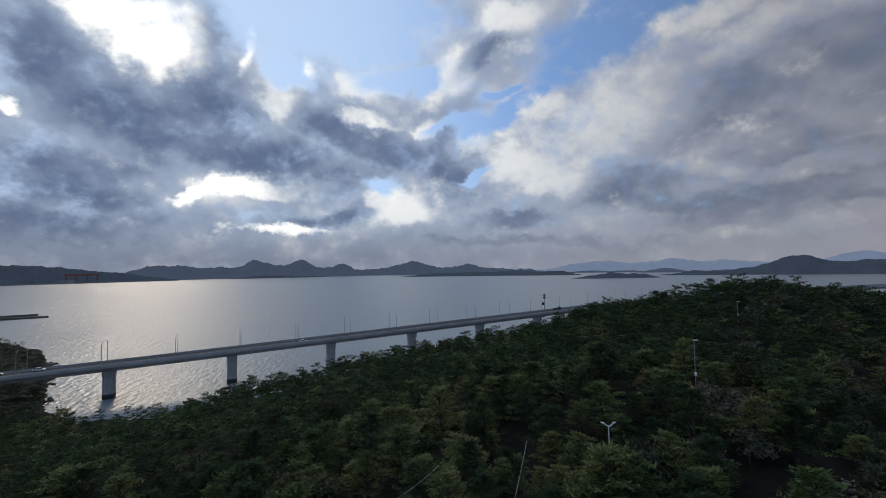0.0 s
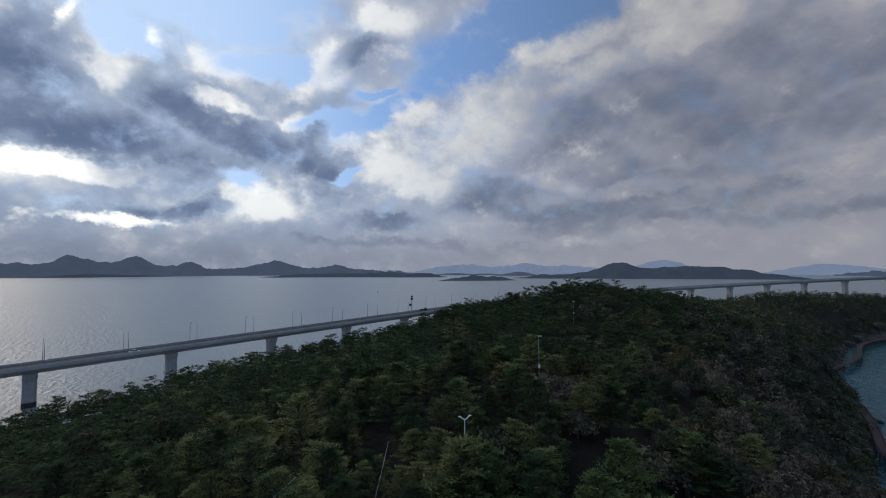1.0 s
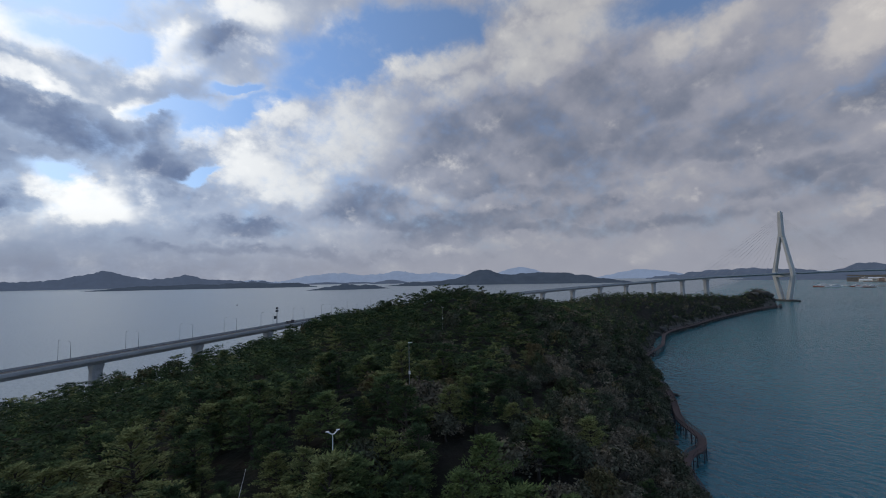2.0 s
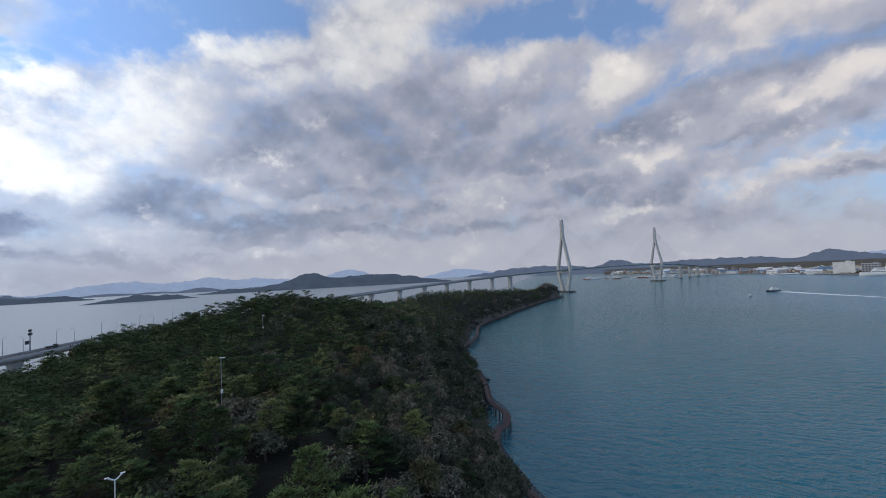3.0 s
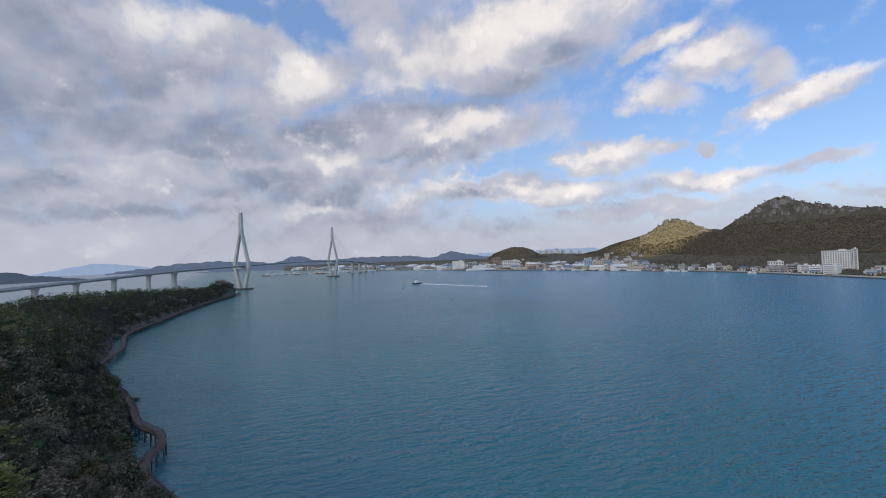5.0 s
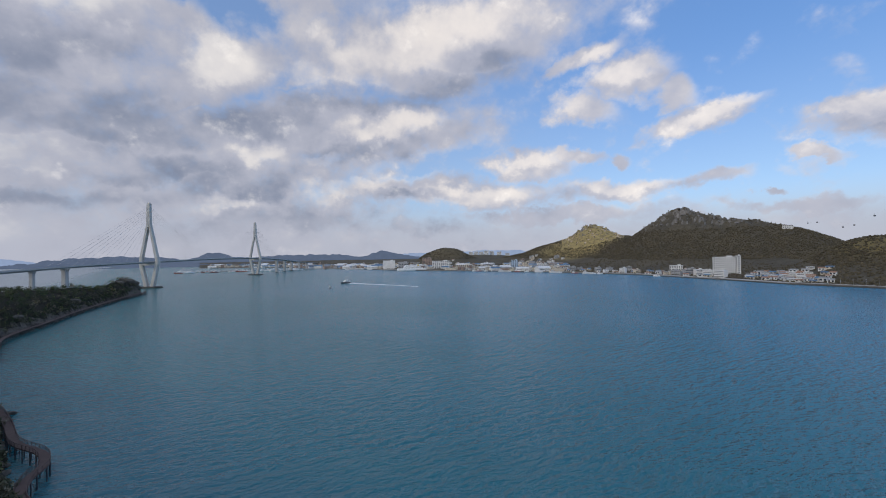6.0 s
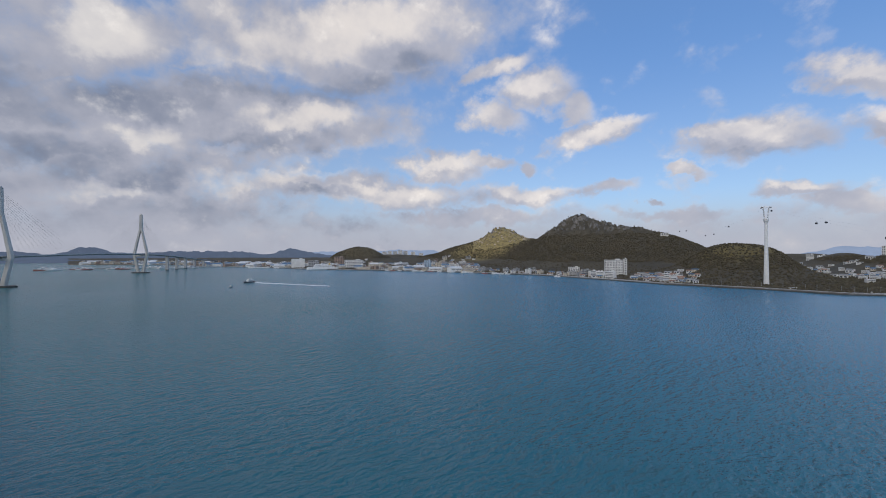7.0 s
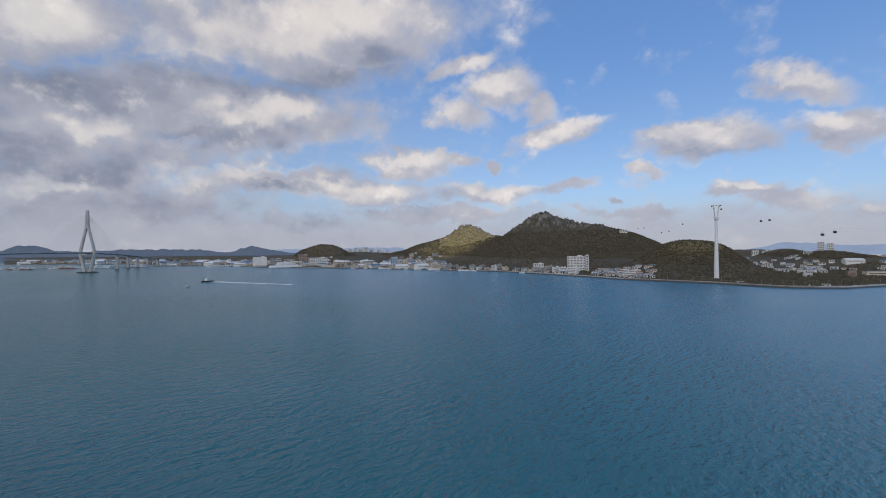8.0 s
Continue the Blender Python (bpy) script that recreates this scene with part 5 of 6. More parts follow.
def building(name, label, category, w, d, h, wall, roof, floors, columns, gable=False, bands=False, group="buildings of the town"):
    """A building with its front on -y, standing on its origin."""
    root = thing(name, label, category, group, at=(0, 0, -400))
    bm = bmesh.new()
    if gable:
        loft(bm, [[Vector((x, -d / 2, -6)), Vector((x, d / 2, -6)), Vector((x, d / 2, h)), Vector((x, 0, h + d * 0.22)), Vector((x, -d / 2, h))] for x in (-w / 2, w / 2)])
        bmesh.ops.recalc_face_normals(bm, faces=bm.faces)
        part("wall", bm, wall, root)
        for sgn in (-1, 1):
            bm = bmesh.new()
            e = 0.5
            loft(bm, [[Vector((x, sgn * (d / 2 + e), h - e * 0.44)), Vector((x, 0, h + d * 0.22 + 0.03)), Vector((x, 0, h + d * 0.22 + 0.35)), Vector((x, sgn * (d / 2 + e), h - e * 0.44 + 0.3))] for x in (-w / 2 - e, w / 2 + e)])
            bmesh.ops.recalc_face_normals(bm, faces=bm.faces)
            part("roof", bm, roof, root)
    else:
        box(bm, (0, 0, h / 2 - 3), (w, d, h + 6), bevel=0.12)
        part("wall", bm, wall, root)
        bm = bmesh.new()
        box(bm, (0, 0, h + 0.35), (w + 0.7, d + 0.7, 0.7), bevel=0.1)
        part("roof", bm, roof, root)
        if h > 9:
            bm = bmesh.new()
            box(bm, (w * 0.22, d * 0.1, h + 2.0), (w * 0.24, d * 0.4, 2.7), bevel=0.1)
            part("stair_house", bm, wall, root)
    fh = h / floors
    if bands:
        for f in range(floors):
            bm = bmesh.new()
            box(bm, (0, -d / 2 + 0.02, fh * (f + 0.58)), (w * 0.86, 0.3, min(fh * 0.30, 1.3)))
            part("window_band", bm, M_GLASS, root)
    else:
        me = None
        for f in range(floors):
            for c in range(columns):
                x, z = w * ((c + 0.5) / columns - 0.5), fh * (f + 0.58)
                if me is None:
                    bm = bmesh.new()
                    box(bm, (0, 0, 0), (w / columns * 0.55, 0.3, fh * 0.5))
                    me = bpy.data.meshes.new("window")
                    bm.to_mesh(me)
                    bm.free()
                    me.materials.append(M_GLASS)
                ob = new("window", me)
                ob.parent, ob.location = root, (x, -d / 2 + 0.03, z)
    return root


def ground_at(p):
    return float(town_height(np.array([p.x]), np.array([p.y]))[0][0])


def place(src, az, r, turn=0.0, s=(1, 1, 1), z=None):
    p = bearing(az, r)
    zz = ground_at(p) if z is None else z
    ob = copy_thing(src, Matrix.Translation((p.x, p.y, zz)) @ Matrix.Rotation(radians(-az + turn), 4, "Z"))
    ob.scale = s
    return ob


def build_town():
    rng = np.random.RandomState(33)
    W, C, G, B, L = TINTS
    protos = {
        "house": [building("house", "small white house with an orange roof", "house", 11, 9, 5, W, ROOFS[2], 1, 2, True),
                  building("house", "small cream house with a blue roof", "house", 10, 9, 4.5, C, ROOFS[1], 1, 2, True),
                  building("house", "small white house with a grey roof", "house", 12, 9, 6, W, ROOFS[0], 1, 2, True),
                  building("house", "flat-roofed white house with dark windows", "house", 11, 10, 7, W, ROOFS[3], 2, 1, bands=True)],
        "block": [building("apartment_block", "white flat-roofed town block", "building", 18, 12, 14, W, ROOFS[3], 4, 5, bands=True),
                  building("apartment_block", "cream flat-roofed town block", "building", 16, 12, 11, C, ROOFS[0], 3, 4, bands=True),
                  building("apartment_block", "grey flat-roofed town block", "building", 20, 12, 12, G, ROOFS[0], 3, 5, bands=True),
                  building("apartment_block", "brownish flat-roofed town block", "building", 15, 12, 13, B, ROOFS[0], 4, 4, bands=True)],
        "shed": [building("warehouse", "long white harbour warehouse", "warehouse", 46, 24, 10, W, ROOFS[3], 1, 7, True, bands=True),
                 building("warehouse", "long pale harbour shed with a blue roof", "warehouse", 38, 20, 8, W, ROOFS[1], 1, 6, True, bands=True),
                 building("warehouse", "long cream harbour shed, flat-roofed", "warehouse", 42, 18, 9, C, ROOFS[0], 1, 6, bands=True),
                 building("warehouse", "brown harbour shed with a grey roof", "warehouse", 34, 18, 8, B, ROOFS[0], 1, 6, True, bands=True)]}
    taken = []

    def free(p, r):
        if any((p - q).length < r + k for q, k in taken):
            return False
        taken.append((p, r))
        return True

    def single(args, az, r, turn=0.0):
        src = building(*args)
        p = bearing(az, r)
        taken.append((p, args[3] * 0.6))
        src.matrix_basis = Matrix.Translation((p.x, p.y, ground_at(p))) @ Matrix.Rotation(radians(-az + turn), 4, "Z")
    # landmarks
    single(("hotel", "large white waterfront hotel with rows of dark windows", "hotel", 42, 16, 36, W, ROOFS[3], 9, 12), 141.35, 1120, 8)
    single(("hotel_wing", "tall plain white end wing of the hotel", "hotel", 7, 18, 38, W, ROOFS[3], 9, 1), 142.65, 1124, 8)
    single(("warehouse", "tall white cold-store building by the quay", "warehouse", 46, 30, 31, W, ROOFS[3], 1, 0), 100.6, 1660)
    single(("warehouse", "pale grey harbour building beside the cold store", "warehouse", 38, 24, 24, G, ROOFS[3], 4, 6), 102.5, 1650)
    single(("office_building", "brown-grey office building behind the quay", "office", 38, 24, 36, B, ROOFS[0], 7, 6), 105.7, 1720)
    single(("office_building", "white terminal building on the quay", "office", 66, 26, 27, W, ROOFS[3], 5, 9), 107.6, 1580)
    single(("office_building", "low cream terminal building", "office", 62, 24, 14, C, ROOFS[3], 3, 9), 110.6, 1520)
    single(("office_building", "pale blue-white tower block by the water", "office", 24, 18, 28, L, ROOFS[3], 7, 4), 117.4, 1475)
    single(("apartment_block", "cream block beside the tower block", "building", 22, 16, 20, C, ROOFS[0], 5, 4), 118.8, 1490)
    single(("office_building", "pale green-white quay building", "office", 30, 16, 11, W, ROOFS[3], 3, 6), 136.6, 1260)
    single(("cable_car_station", "pale cable car station on the mountain ridge", "station", 26, 16, 8, W, ROOFS[0], 2, 5), 147.0, 1640)
    for az, r, h in ((112.3, 3000, 26), (113.0, 3020, 22), (113.7, 3010, 27), (114.4, 3050, 25), (115.4, 3000, 20), (111.6, 3040, 18), (116.5, 3050, 20)):
        single(("apartment_block", "tall white apartment block on the edge of town", "building", 30, 14, h, W, ROOFS[0], 8, 3, False, True), az, r)
    for az, r, h, w in ((165.65, 2250, 62, 20), (166.35, 2260, 60, 20), (166.9, 2210, 26, 60), (169.0, 2300, 20, 110), (160.3, 2050, 34, 22), (161.2, 2080, 30, 24), (161.9, 2060, 36, 20)):
        single(("apartment_block", "tall white apartment block on the edge of town", "building", w, 16, h, W, ROOFS[3], 7, 4), az, r)
    jobs = [((79, 91), (5, 300), 80, ("shed", "shed", "block")), ((90, 99.5), (10, 330), 60, ("shed", "shed", "block")), ((99.5, 108), (60, 480), 40, ("shed", "block", "block")), ((108, 124), (14, 520), 130, ("house", "block", "house", "shed")),
            ((110, 124), (6, 45), 30, ("house", "block", "shed")), ((124, 136), (10, 130), 26, ("house", "block", "house")), ((136, 141), (12, 140), 20, ("house", "block")), ((143.5, 150.5), (30, 200), 60, ("house",)),
            ((158.5, 166), (330, 800), 60, ("house", "house", "house")), ((164, 178), (220, 800), 44, ("house", "house", "shed", "block")), ((118, 124), (300, 700), 26, ("house", "block"))]
    for (a0, a1), (k0, k1), n, kinds in jobs:
        done = tries = 0
        while done < n and tries < n * 6:
            tries += 1
            az = rng.uniform(a0, a1)
            k = k0 + (k1 - k0) * rng.uniform() ** 1.4
            p = bearing(az, float(shore_at(az)) + k)
            _, inland, bare = town_height(np.array([p.x]), np.array([p.y]))
            if bare[0] > 34:
                continue
            kind = kinds[rng.randint(len(kinds))]
            if not free(p, {"house": 5.5, "block": 8, "shed": 18}[kind]):
                continue
            src = protos[kind][rng.randint(4)]
            place(src, az, float(shore_at(az)) + k, rng.uniform(-35, 35), (rng.uniform(0.7, 1.2), rng.uniform(0.7, 1.1), rng.uniform(0.55, 1.0)))
            done += 1
    for src in [q for v in protos.values() for q in v]:
        for ch in list(src.children):
            bpy.data.objects.remove(ch)
        bpy.data.objects.remove(src)


build_town()


# ================= woods of the mainland =================
def far_crown(seed, wide, tall, uneven):
    """A small uneven crown for woods more than a kilometre off."""
    rng = np.random.RandomState(seed)
    bm = bmesh.new()
    bmesh.ops.create_icosphere(bm, subdivisions=1, radius=1.0)
    bm.verts.ensure_lookup_table()
    k = rng.uniform(1 - uneven, 1 + uneven, len(bm.verts))
    vs = np.array([(v.co.x * wide * q, v.co.y * wide * q, (v.co.z + 0.8) * tall * 0.5 * q) for v, q in zip(bm.verts, k)])
    fs = np.array([[v.index for v in f.verts] for f in bm.faces])
    bm.free()
    return vs, fs


def mainland_woods():
    rng = np.random.RandomState(77)
    heaps = {"pine": [[], [], 0], "broad": [[], [], 0]}
    blobs = {"pine": [far_crown(331 + i, 1.7, 3.4, 0.35) for i in range(4)], "broad": [far_crown(351 + i, 2.0, 2.9, 0.30) for i in range(4)]}
    n = tries = 0
    az = rng.uniform(95, 178, 220000)
    k = rng.uniform(4, 900, 220000)
    r = shore_at(az) + k
    x, y = r * np.sin(np.radians(az)), r * np.cos(np.radians(az))
    z, inland, bare = town_height(x, y)
    for i in range(220000):
        if n > 36000:
            break
        hilly = bare[i] > 22
        golden = 123.5 < az[i] < 131 and r[i] > 1880
        if ((bare[i] > 116 and az[i] > 132) or (golden and bare[i] > 62)) and rng.uniform() < 0.90:
            continue
        if (152 < az[i] < 157.5 and bare[i] > 48 or 106 < az[i] < 112 and bare[i] > 25) and rng.uniform() < 0.6:
            continue
        if not hilly and (rng.uniform() > (0.35 if az[i] > 150 else 0.12) or k[i] > 500):
            continue
        kind = "pine" if rng.uniform() < 0.55 else "broad"
        vs, fs = blobs[kind][rng.randint(4)]
        s = rng.uniform(0.7, 1.4) * (1.0 if hilly else 0.9)
        h = heaps[kind]
        h[0].append(vs * s + np.array([x[i], y[i], z[i] - 0.6]))
        h[1].append(fs + h[2])
        h[2] += len(vs)
        n += 1
    for kind, name, label, mat_ in (("pine", "mainland_pines", "dark pines over the mainland hills", M_HILLPINE), ("broad", "mainland_scrub", "yellow-brown scrub over the mainland hills", M_HILLSCRUB)):
        h = heaps[kind]
        tagged(raw_bulk(name, np.concatenate(h[0]), np.concatenate(h[1]), mat_), label, "woods", kind="stuff")


M_HILLPINE = foliage("hill_pine", ((0.062, 0.058, 0.044), (0.076, 0.068, 0.051), (0.098, 0.085, 0.058)), 0.10, 0.2)
M_HILLSCRUB = foliage("hill_scrub", ((0.076, 0.064, 0.049), (0.096, 0.080, 0.058), (0.124, 0.102, 0.068)), 0.10, 0.2)
mainland_woods()


def summit_rocks():
    rng = np.random.RandomState(9)
    # one granite in two tones: sunlight painted golden, cloud shadow painted dark
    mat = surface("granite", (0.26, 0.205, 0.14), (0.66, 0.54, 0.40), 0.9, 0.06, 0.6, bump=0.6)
    shaded = surface("shaded_granite", (0.075, 0.070, 0.066), (0.24, 0.225, 0.21), 0.9, 0.06, 0.6, bump=0.6)
    grey, sunlit_rocks = [rock_mesh(40 + i, shaded) for i in range(5)], [rock_mesh(40 + i, mat) for i in range(5)]
    for (az0, az1), (r0, r1), n, lim, kinds in (((134.5, 145.5), (1650, 1830), 140, 106, grey), ((123.5, 131), (1880, 2090), 150, 70, sunlit_rocks)):
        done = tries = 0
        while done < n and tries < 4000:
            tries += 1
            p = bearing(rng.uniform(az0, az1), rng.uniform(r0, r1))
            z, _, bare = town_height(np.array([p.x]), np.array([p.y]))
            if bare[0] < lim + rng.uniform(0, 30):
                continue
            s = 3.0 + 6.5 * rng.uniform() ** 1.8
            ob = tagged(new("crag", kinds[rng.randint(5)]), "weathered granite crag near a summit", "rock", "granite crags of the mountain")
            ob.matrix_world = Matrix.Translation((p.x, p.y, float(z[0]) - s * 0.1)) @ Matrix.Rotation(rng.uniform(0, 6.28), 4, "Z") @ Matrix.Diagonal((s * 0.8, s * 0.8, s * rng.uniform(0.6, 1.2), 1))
            done += 1


summit_rocks()


# ================= cable car =================
def cable_tower():
    at = bearing(156.73, 912)
    root = thing("cable_car_tower", "tall white tapered cable car tower on the shore", "tower", at=(at.x, at.y, 3))
    root.scale = (0.97, 0.97, 0.97)
    bm = bmesh.new()
    tube(bm, [(0, 0, -4), (0, 0, 2), (0, 0, 60), (0, 0, 113)], [4.4, 4.2, 3.0, 2.1], 16)
    part("shaft", bm, M_WHITE, root, smooth=False)
    bm = bmesh.new()
    tube(bm, [(0, 0, 109), (0, 0, 113), (0, 0, 117), (0, 0, 118)], [2.2, 3.9, 4.4, 2.6], 16)
    part("collar", bm, M_WHITE, root)
    cross = bearing(156.78 + 75, 1)
    along = Vector((cross.y, -cross.x, 0))
    for side in (-1, 1):
        for f in (-1, 1):
            bm = bmesh.new()
            tube(bm, [tuple(cross * side * 2 + along * f * 1.6 + Vector((0, 0, 117))), tuple(cross * side * 4.2 + along * f * 1.6 + Vector((0, 0, 136)))], 0.6, 6)
            part("head_strut", bm, M_WHITE, root)
        bm = bmesh.new()
        sweep(bm, [cross * side * 6.0 - along * 7 + Vector((0, 0, 136.3)), cross * side * 6.0 + Vector((0, 0, 137.3)), cross * side * 6.0 + along * 7 + Vector((0, 0, 136.3))], [(-0.5, -0.6), (0.5, -0.6), (0.5, 0.6), (-0.5, 0.6)])
        part("saddle", bm, M_DARK, root)
    bm = bmesh.new()
    sweep(bm, [cross * -7.5 + Vector((0, 0, 138)), cross * 7.5 + Vector((0, 0, 138))], [(-1.1, -0.7), (1.1, -0.7), (1.1, 0.7), (-1.1, 0.7)])
    part("cross_head", bm, M_WHITE, root)


cable_tower()


def gondola(az, el, d):
    p = bearing(az, d, EYE + d * math.tan(radians(el)))
    root = thing("cable_car_cabin", "small dark cable car cabin hanging from its rope", "cable car", "cable car cabins", at=p)
    bm = bmesh.new()
    loft(bm, [[Vector((x, y, z)) for x, y in ((-w, -l), (w, -l), (w, l), (-w, l))] for w, l, z in ((0.8, 0.9, -1.3), (1.25, 1.4, -0.4), (1.2, 1.3, 0.5), (0.8, 0.9, 1.1))])
    part("cabin", bm, M_DARK, root)
    bm = bmesh.new()
    tube(bm, [(0, 0, 1.1), (0.25, 0, 2.2), (0, 0, 3.3)], 0.12, 6)
    part("hanger", bm, M_STEEL, root)
    return p + Vector((0, 0, 3.3))


def cable_line():
    top = bearing(156.73, 912, 137.6)
    rows = [[(165.72, 1.42, 560), (160.79, 3.02, 760)], [(166.64, 1.66, 556), (161.52, 3.08, 748)]]
    back = [[(157.2, 4.5, 940), (151.2, 2.0, 1200), (148.6, 2.55, 1400)], [(153.4, 2.95, 1070), (152.0, 2.15, 1190), (149.3, 2.6, 1330)]]
    for i in range(2):
        pts = [bearing(176, 300, 66 + i)] + [gondola(*q) for q in rows[i]]
        cross = bearing(156.78 + 75, 6.0) * (1 if i else -1)
        pts += [top + cross] + [gondola(*q) for q in back[i]] + [bearing(147.2, 1640, 130)]
        for a, b in zip(pts, pts[1:]):
            bm = bmesh.new()
            tube(bm, [a, a.lerp(b, 0.5) - Vector((0, 0, 0.4)), b], 0.014, 4)
            tagged(link("cable_car_rope", bm, M_STEEL), "steel rope carrying the cable cars", "rope", "cable car ropes")


cable_line()


# ================= vessels =================
def hull_rings(l, w, h, bow=0.32):
    rings = []
    for t in np.linspace(0, 1, 9):
        k = min(1.0, (1 - t) / bow) ** 0.6 if t > 1 - bow else (0.86 + 0.14 * min(1, t / 0.2))
        x = l * (t - 0.5)
        sheer = h * (1 + 0.35 * max(0, t - 0.55))
        hw = w / 2 * max(k, 0.03)
        rings.append([Vector((x, -hw * 0.6, -0.6)), Vector((x, hw * 0.6, -0.6)), Vector((x, hw, h * 0.5)), Vector((x, hw, sheer)), Vector((x, -hw, sheer)), Vector((x, -hw, h * 0.5))])
    return rings


def vessel(name, label, l, w, h, hull_mat, decks, mast, group="moored boats", funnel=False):
    root = thing(name, label, "boat", group, at=(0, 0, -450))
    bm = bmesh.new()
    loft(bm, hull_rings(l, w, h))
    part("hull", bm, hull_mat, root)
    z = h
    for i, (x0, x1, k, dh) in enumerate(decks):
        bm = bmesh.new()
        box(bm, (l * (x0 + x1) / 2, 0, z + dh / 2), (l * (x1 - x0), w * k, dh), bevel=min(0.15, dh * 0.1))
        cabin = part("cabin", bm, M_WHITE, root)
        bm = bmesh.new()
        box(bm, (l * (x0 + x1) / 2, 0, z + dh * 0.62), (l * (x1 - x0) * 0.94, w * k + 0.12, dh * 0.28))
        part("window_band", bm, M_GLASS, cabin)
        z += dh
    bm = bmesh.new()
    tube(bm, [(0, 0, h), (0, 0, z + mast)], [0.02 * mast + 0.06, 0.04], 6)
    part("mast", bm, M_STEEL, root)
    if funnel:
        bm = bmesh.new()
        box(bm, (-l * 0.22, 0, z + 1.5), (l * 0.06, w * 0.3, 5), bevel=0.3)
        part("funnel", bm, M_YELLOW, root)
    return root


def set_vessel(ob, az, d, heading, z=0.0):
    p = bearing(az, d, z)
    ob.matrix_basis = Matrix.Translation(p) @ Matrix.Rotation(radians(90 - heading), 4, "Z")


def build_vessels():
    rng = np.random.RandomState(14)
    big = vessel("passenger_ship", "long white passenger ship lying at the quay", 104, 15, 7.5, M_WHITE, [(-0.38, 0.30, 0.9, 4), (-0.30, 0.24, 0.8, 3.4), (0.05, 0.22, 0.7, 3)], 9, funnel=True)
    set_vessel(big, 103.6, 1510, 10)
    barge = vessel("barge", "long flat white barge by the town", 74, 14, 3.5, M_WHITE, [(-0.45, -0.36, 0.6, 3)], 3)
    set_vessel(barge, 96.0, 1740, 15)
    ferry = vessel("ferry", "dark-hulled harbour boat with a white cabin under way", 23, 6.4, 2.4, M_DARK, [(-0.34, 0.16, 0.86, 2.6), (-0.2, 0.08, 0.6, 2.2)], 4)
    set_vessel(ferry, 94.9, 905, 330)
    bm = bmesh.new()
    p0, p1 = bearing(95.5, 902), bearing(104.5, 765)
    pts = [p0.lerp(p1, k / 20) for k in range(21)]
    side = Vector((p1.y - p0.y, p0.x - p1.x, 0)).normalized()
    rows = [[bm.verts.new(p + side * sgn * (8.0 + 1.6 * math.sin(i * 2.1) - 5.6 * i / 20) + Vector((0, 0, 0.05))) for sgn in (-1, 1)] for i, p in enumerate(pts)]
    for a, b in zip(rows, rows[1:]):
        bm.faces.new((a[0], a[1], b[1], b[0]))
    tagged(link("wake", bm, M_FOAM), "white foam wake trailing behind the harbour boat", "wake", kind="stuff")
    launch = vessel("launch", "small grey launch on the strait", 9, 3, 1.2, M_STEEL, [(-0.2, 0.1, 0.7, 1.6)], 2)
    set_vessel(launch, 92.9, 790, 300)
    tug = vessel("work_boat", "blue and white work boat by the hotel quay", 24, 7, 2.4, M_GLASS, [(-0.3, 0.05, 0.8, 2.6), (-0.2, 0.0, 0.6, 2.2)], 5)
    set_vessel(tug, 140.6, 1075, 45)
    yard = vessel("work_boat", "pale blue work boat with masts at the quay", 40, 9, 3.2, TINTS[4], [(-0.35, 0.1, 0.85, 3), (-0.25, 0.0, 0.7, 2.6)], 14)
    set_vessel(yard, 128.7, 1262, 35)
    kinds = [vessel("fishing_boat", "white fishing boat moored off the quay", 26, 7, 2.6, M_WHITE, [(-0.35, 0.0, 0.8, 2.6), (-0.2, -0.02, 0.6, 2.0)], 6),
             vessel("fishing_boat", "white and red fishing boat moored off the quay", 32, 8, 3.0, M_RED, [(-0.4, -0.05, 0.8, 3.0), (-0.3, -0.1, 0.6, 2.2)], 8),
             vessel("fishing_boat", "long white work vessel moored off the quay", 44, 9, 3.4, M_WHITE, [(-0.42, 0.1, 0.85, 3.2), (-0.35, -0.1, 0.6, 2.6)], 7)]
    for i in range(34):
        az = rng.uniform(75.8, 90.0)
        src = kinds[rng.randint(3)]
        p = bearing(az, rng.uniform(1820, 1935))
        copy_thing(src, Matrix.Translation(p) @ Matrix.Rotation(rng.uniform(-0.5, 0.5) + radians(10 - az) + (math.pi if rng.uniform() < 0.4 else 0), 4, "Z"))
    for i in range(14):
        az = rng.uniform(110, 139)
        p = bearing(az, float(shore_at(az)) - rng.uniform(7, 14))
        ob = copy_thing(kinds[rng.randint(3)], Matrix.Translation(p) @ Matrix.Rotation(radians(-az) + rng.uniform(-0.2, 0.2), 4, "Z"))
        ob.scale = (0.55, 0.6, 0.7)
    for k in kinds:
        for ch in list(k.children_recursive):
            bpy.data.objects.remove(ch)
        bpy.data.objects.remove(k)
    # the harbour pier that they lie against
    bm = bmesh.new()
    sweep(bm, [bearing(a, 1965) for a in np.arange(75.5, 92.5, 0.5)], [(-12, -3), (12, -3), (12, 2.6), (-12, 2.6)])
    tagged(link("pavement", bm, M_CONCRETE), "long low concrete harbour pier", "pier", kind="structure")


build_vessels()


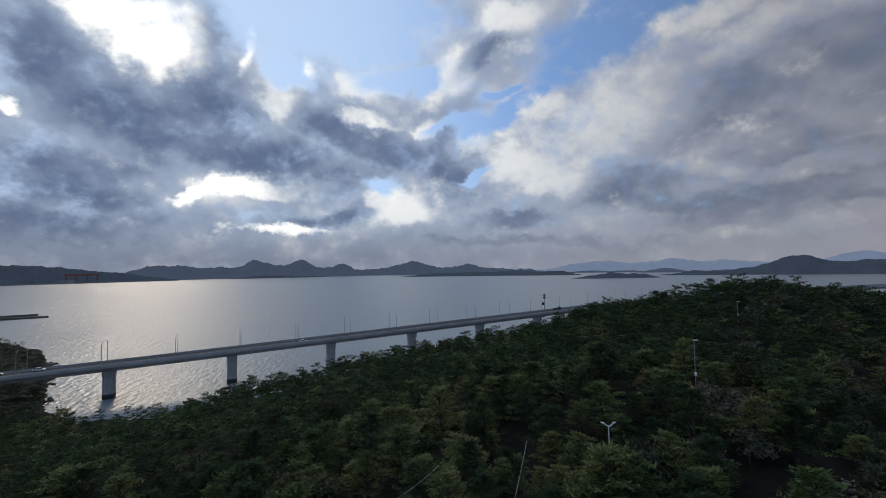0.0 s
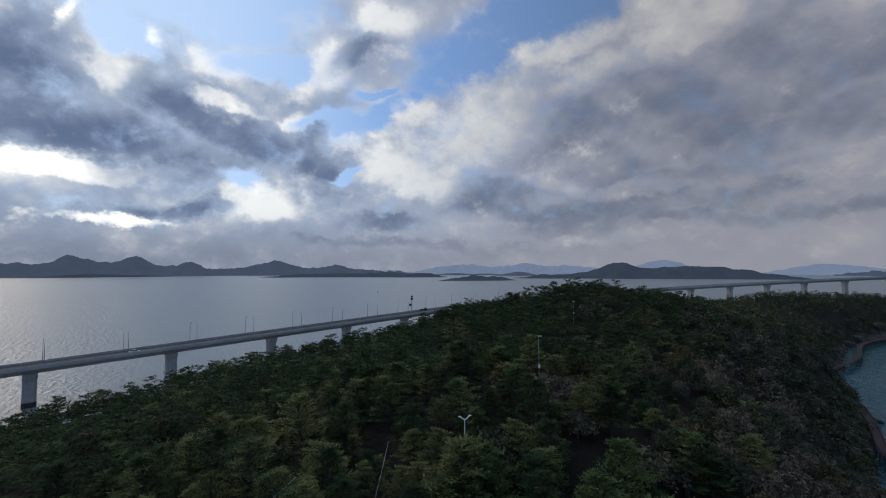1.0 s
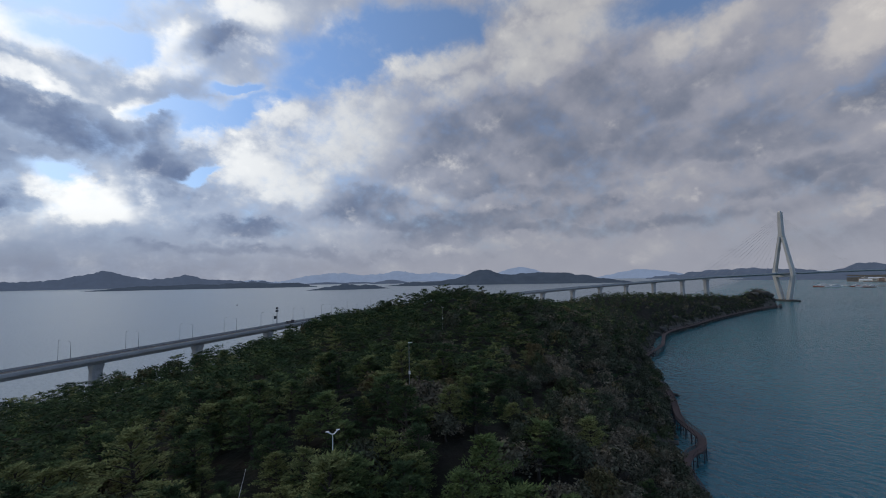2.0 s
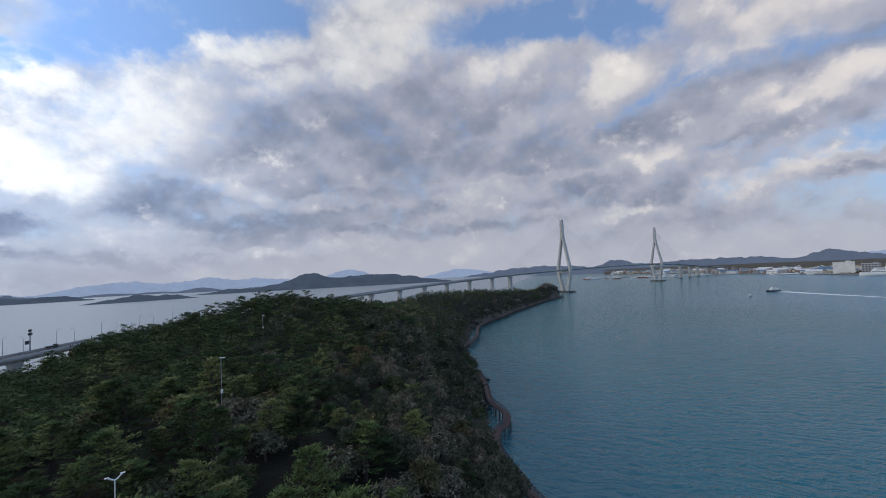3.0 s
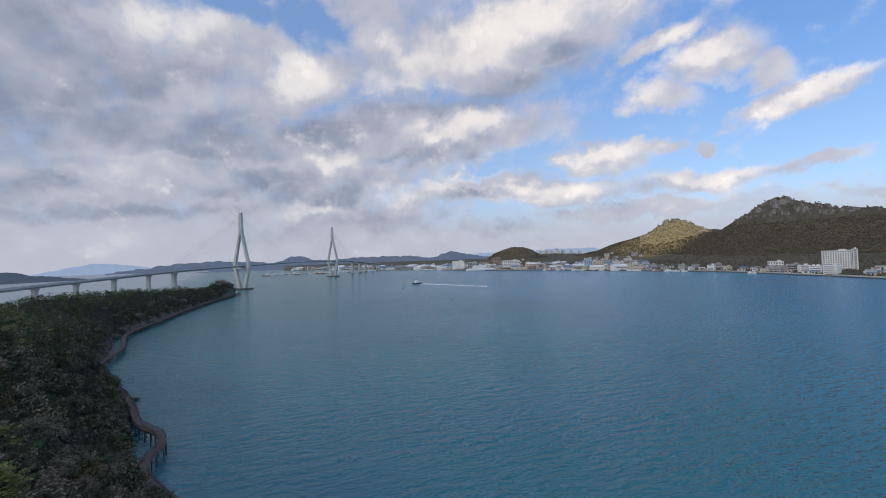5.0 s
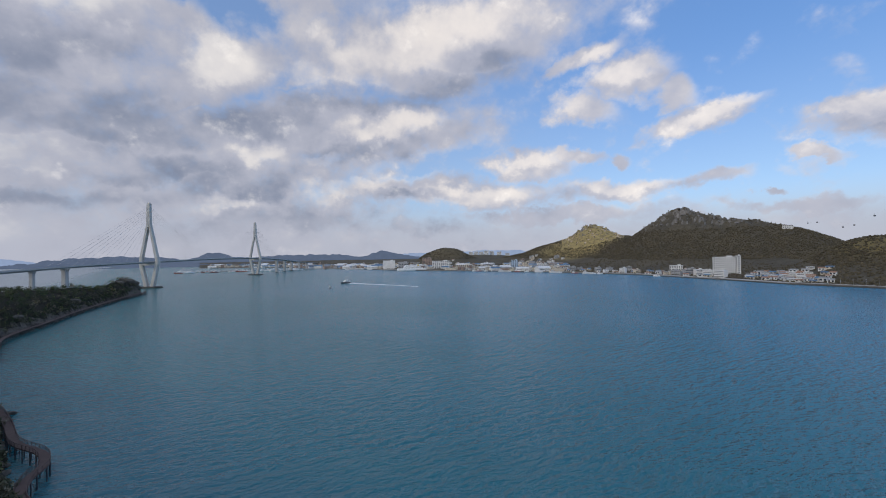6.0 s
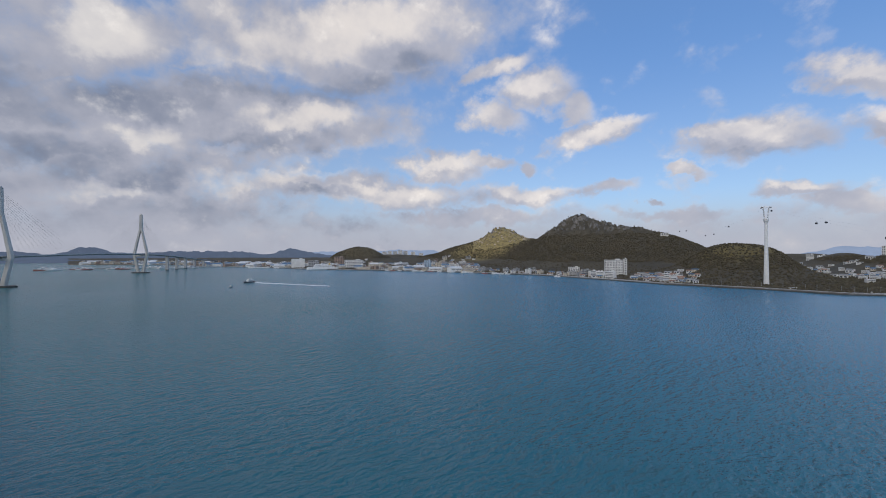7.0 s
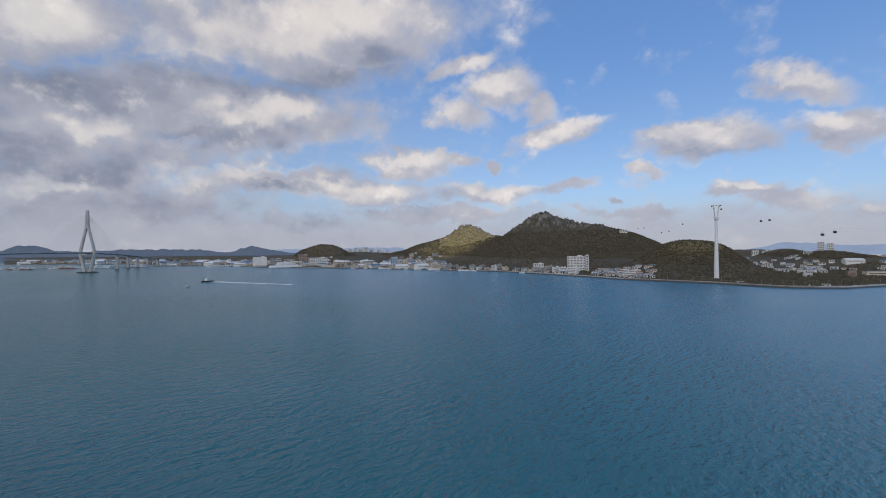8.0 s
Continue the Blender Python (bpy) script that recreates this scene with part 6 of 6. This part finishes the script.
# ================= bay: breakwater, shipyard, buoy =================
def build_bay():
    rng = np.random.RandomState(3)
    for dist, tip, far in ((816, -42.8, -60), (870, -43.6, -60)):
        bm = bmesh.new()
        pts = [bearing(a, dist + (tip - a) * 2.0) for a in np.arange(tip, far, -0.6)]
        sweep(bm, pts, [(-7, -3), (7, -3), (3.5, 2.6), (-3.5, 2.6)])
        for v in bm.verts:
            v.co += Vector((rng.uniform(-0.8, 0.8), rng.uniform(-0.8, 0.8), rng.uniform(-0.5, 0.5)))
        tagged(link("breakwater", bm, M_ROCK), "low dark rubble breakwater in the bay", "breakwater", "breakwaters in the bay")
    root = thing("gantry_crane", "red-brown shipyard gantry crane on the far shore", "crane", "shipyard cranes", at=bearing(-40.4, 4080, 2))
    for x in (-70, -25, 25, 70):
        bm = bmesh.new()
        box(bm, (x * 1.25 * 0.76, x * 1.25 * 0.65, 26), (9, 9, 60), 40, taper=0.8)
        part("leg", bm, M_RED, root)
    bm = bmesh.new()
    box(bm, (0, 0, 60), (196, 12, 12), 40.4)
    part("girder", bm, M_RED, root)
    for az, d, h in ((-41.6, 4060, 40), (-43.0, 4080, 34), (-44.2, 4070, 30)):
        root = thing("shipyard_hall", "pale shipyard hall on the far shore", "warehouse", "shipyard halls", at=bearing(az, d, 0))
        bm = bmesh.new()
        box(bm, (0, 0, h / 2 - 6), (90, 40, h * 0.55), -az)
        part("wall", bm, TINTS[2], root)
        bm = bmesh.new()
        box(bm, (0, 0, h * 0.78 - 6), (92, 42, 1.5), -az)
        part("roof", bm, ROOFS[1], root)
    b = thing("buoy", "small dark channel buoy in the bay", "buoy", at=bearing(8.7, 1050, 0))
    bm = bmesh.new()
    tube(bm, [(0, 0, -0.8), (0, 0, 0.9)], [1.6, 1.3], 10)
    part("float", bm, M_DARK, b)
    bm = bmesh.new()
    tube(bm, [(0, 0, 0.9), (0, 0, 5)], [0.5, 0.2], 8)
    part("lantern_frame", bm, M_DARK, b)


build_bay()


# ================= promenade under the tower =================
def promenade():
    rng = np.random.RandomState(41)
    for az in np.arange(150, 170, 0.9):
        p = bearing(az, float(shore_at(az)) + 10, 3.05)
        root = thing("street_lamp", "slim grey promenade lamp on the sea wall", "street lamp", "promenade lamps", at=p)
        bm = bmesh.new()
        tube(bm, [(0, 0, 0), (0, 0, 8)], [0.16, 0.1], 6)
        part("pole", bm, M_STEEL, root)
        bm = bmesh.new()
        box(bm, (0, 0, 8.1), (1.4, 0.4, 0.2), -az)
        part("lamp_head", bm, M_STEEL, root)
    for i, az in enumerate((154.2, 155.0, 158.9, 161.6, 164.8, 166.0)):
        p = bearing(az, float(shore_at(az)) + 16, 3.1)
        root = thing("bus" if i % 3 == 2 else "car", "white bus parked on the promenade" if i % 3 == 2 else "pale car parked on the promenade", "bus" if i % 3 == 2 else "car", "vehicles on the promenade", at=p)
        root.rotation_euler = (0, 0, radians(-az))
        l, h = (10, 3.0) if i % 3 == 2 else (4.4, 1.5)
        bm = bmesh.new()
        box(bm, (0, 0, h * 0.5), (l, 2.2, h * 0.8), bevel=0.2)
        part("body", bm, M_WHITE, root)
        bm = bmesh.new()
        box(bm, (0, 0, h * 0.68), (l * 0.86, 2.24, h * 0.25))
        part("window_band", bm, M_GLASS, root)


promenade()
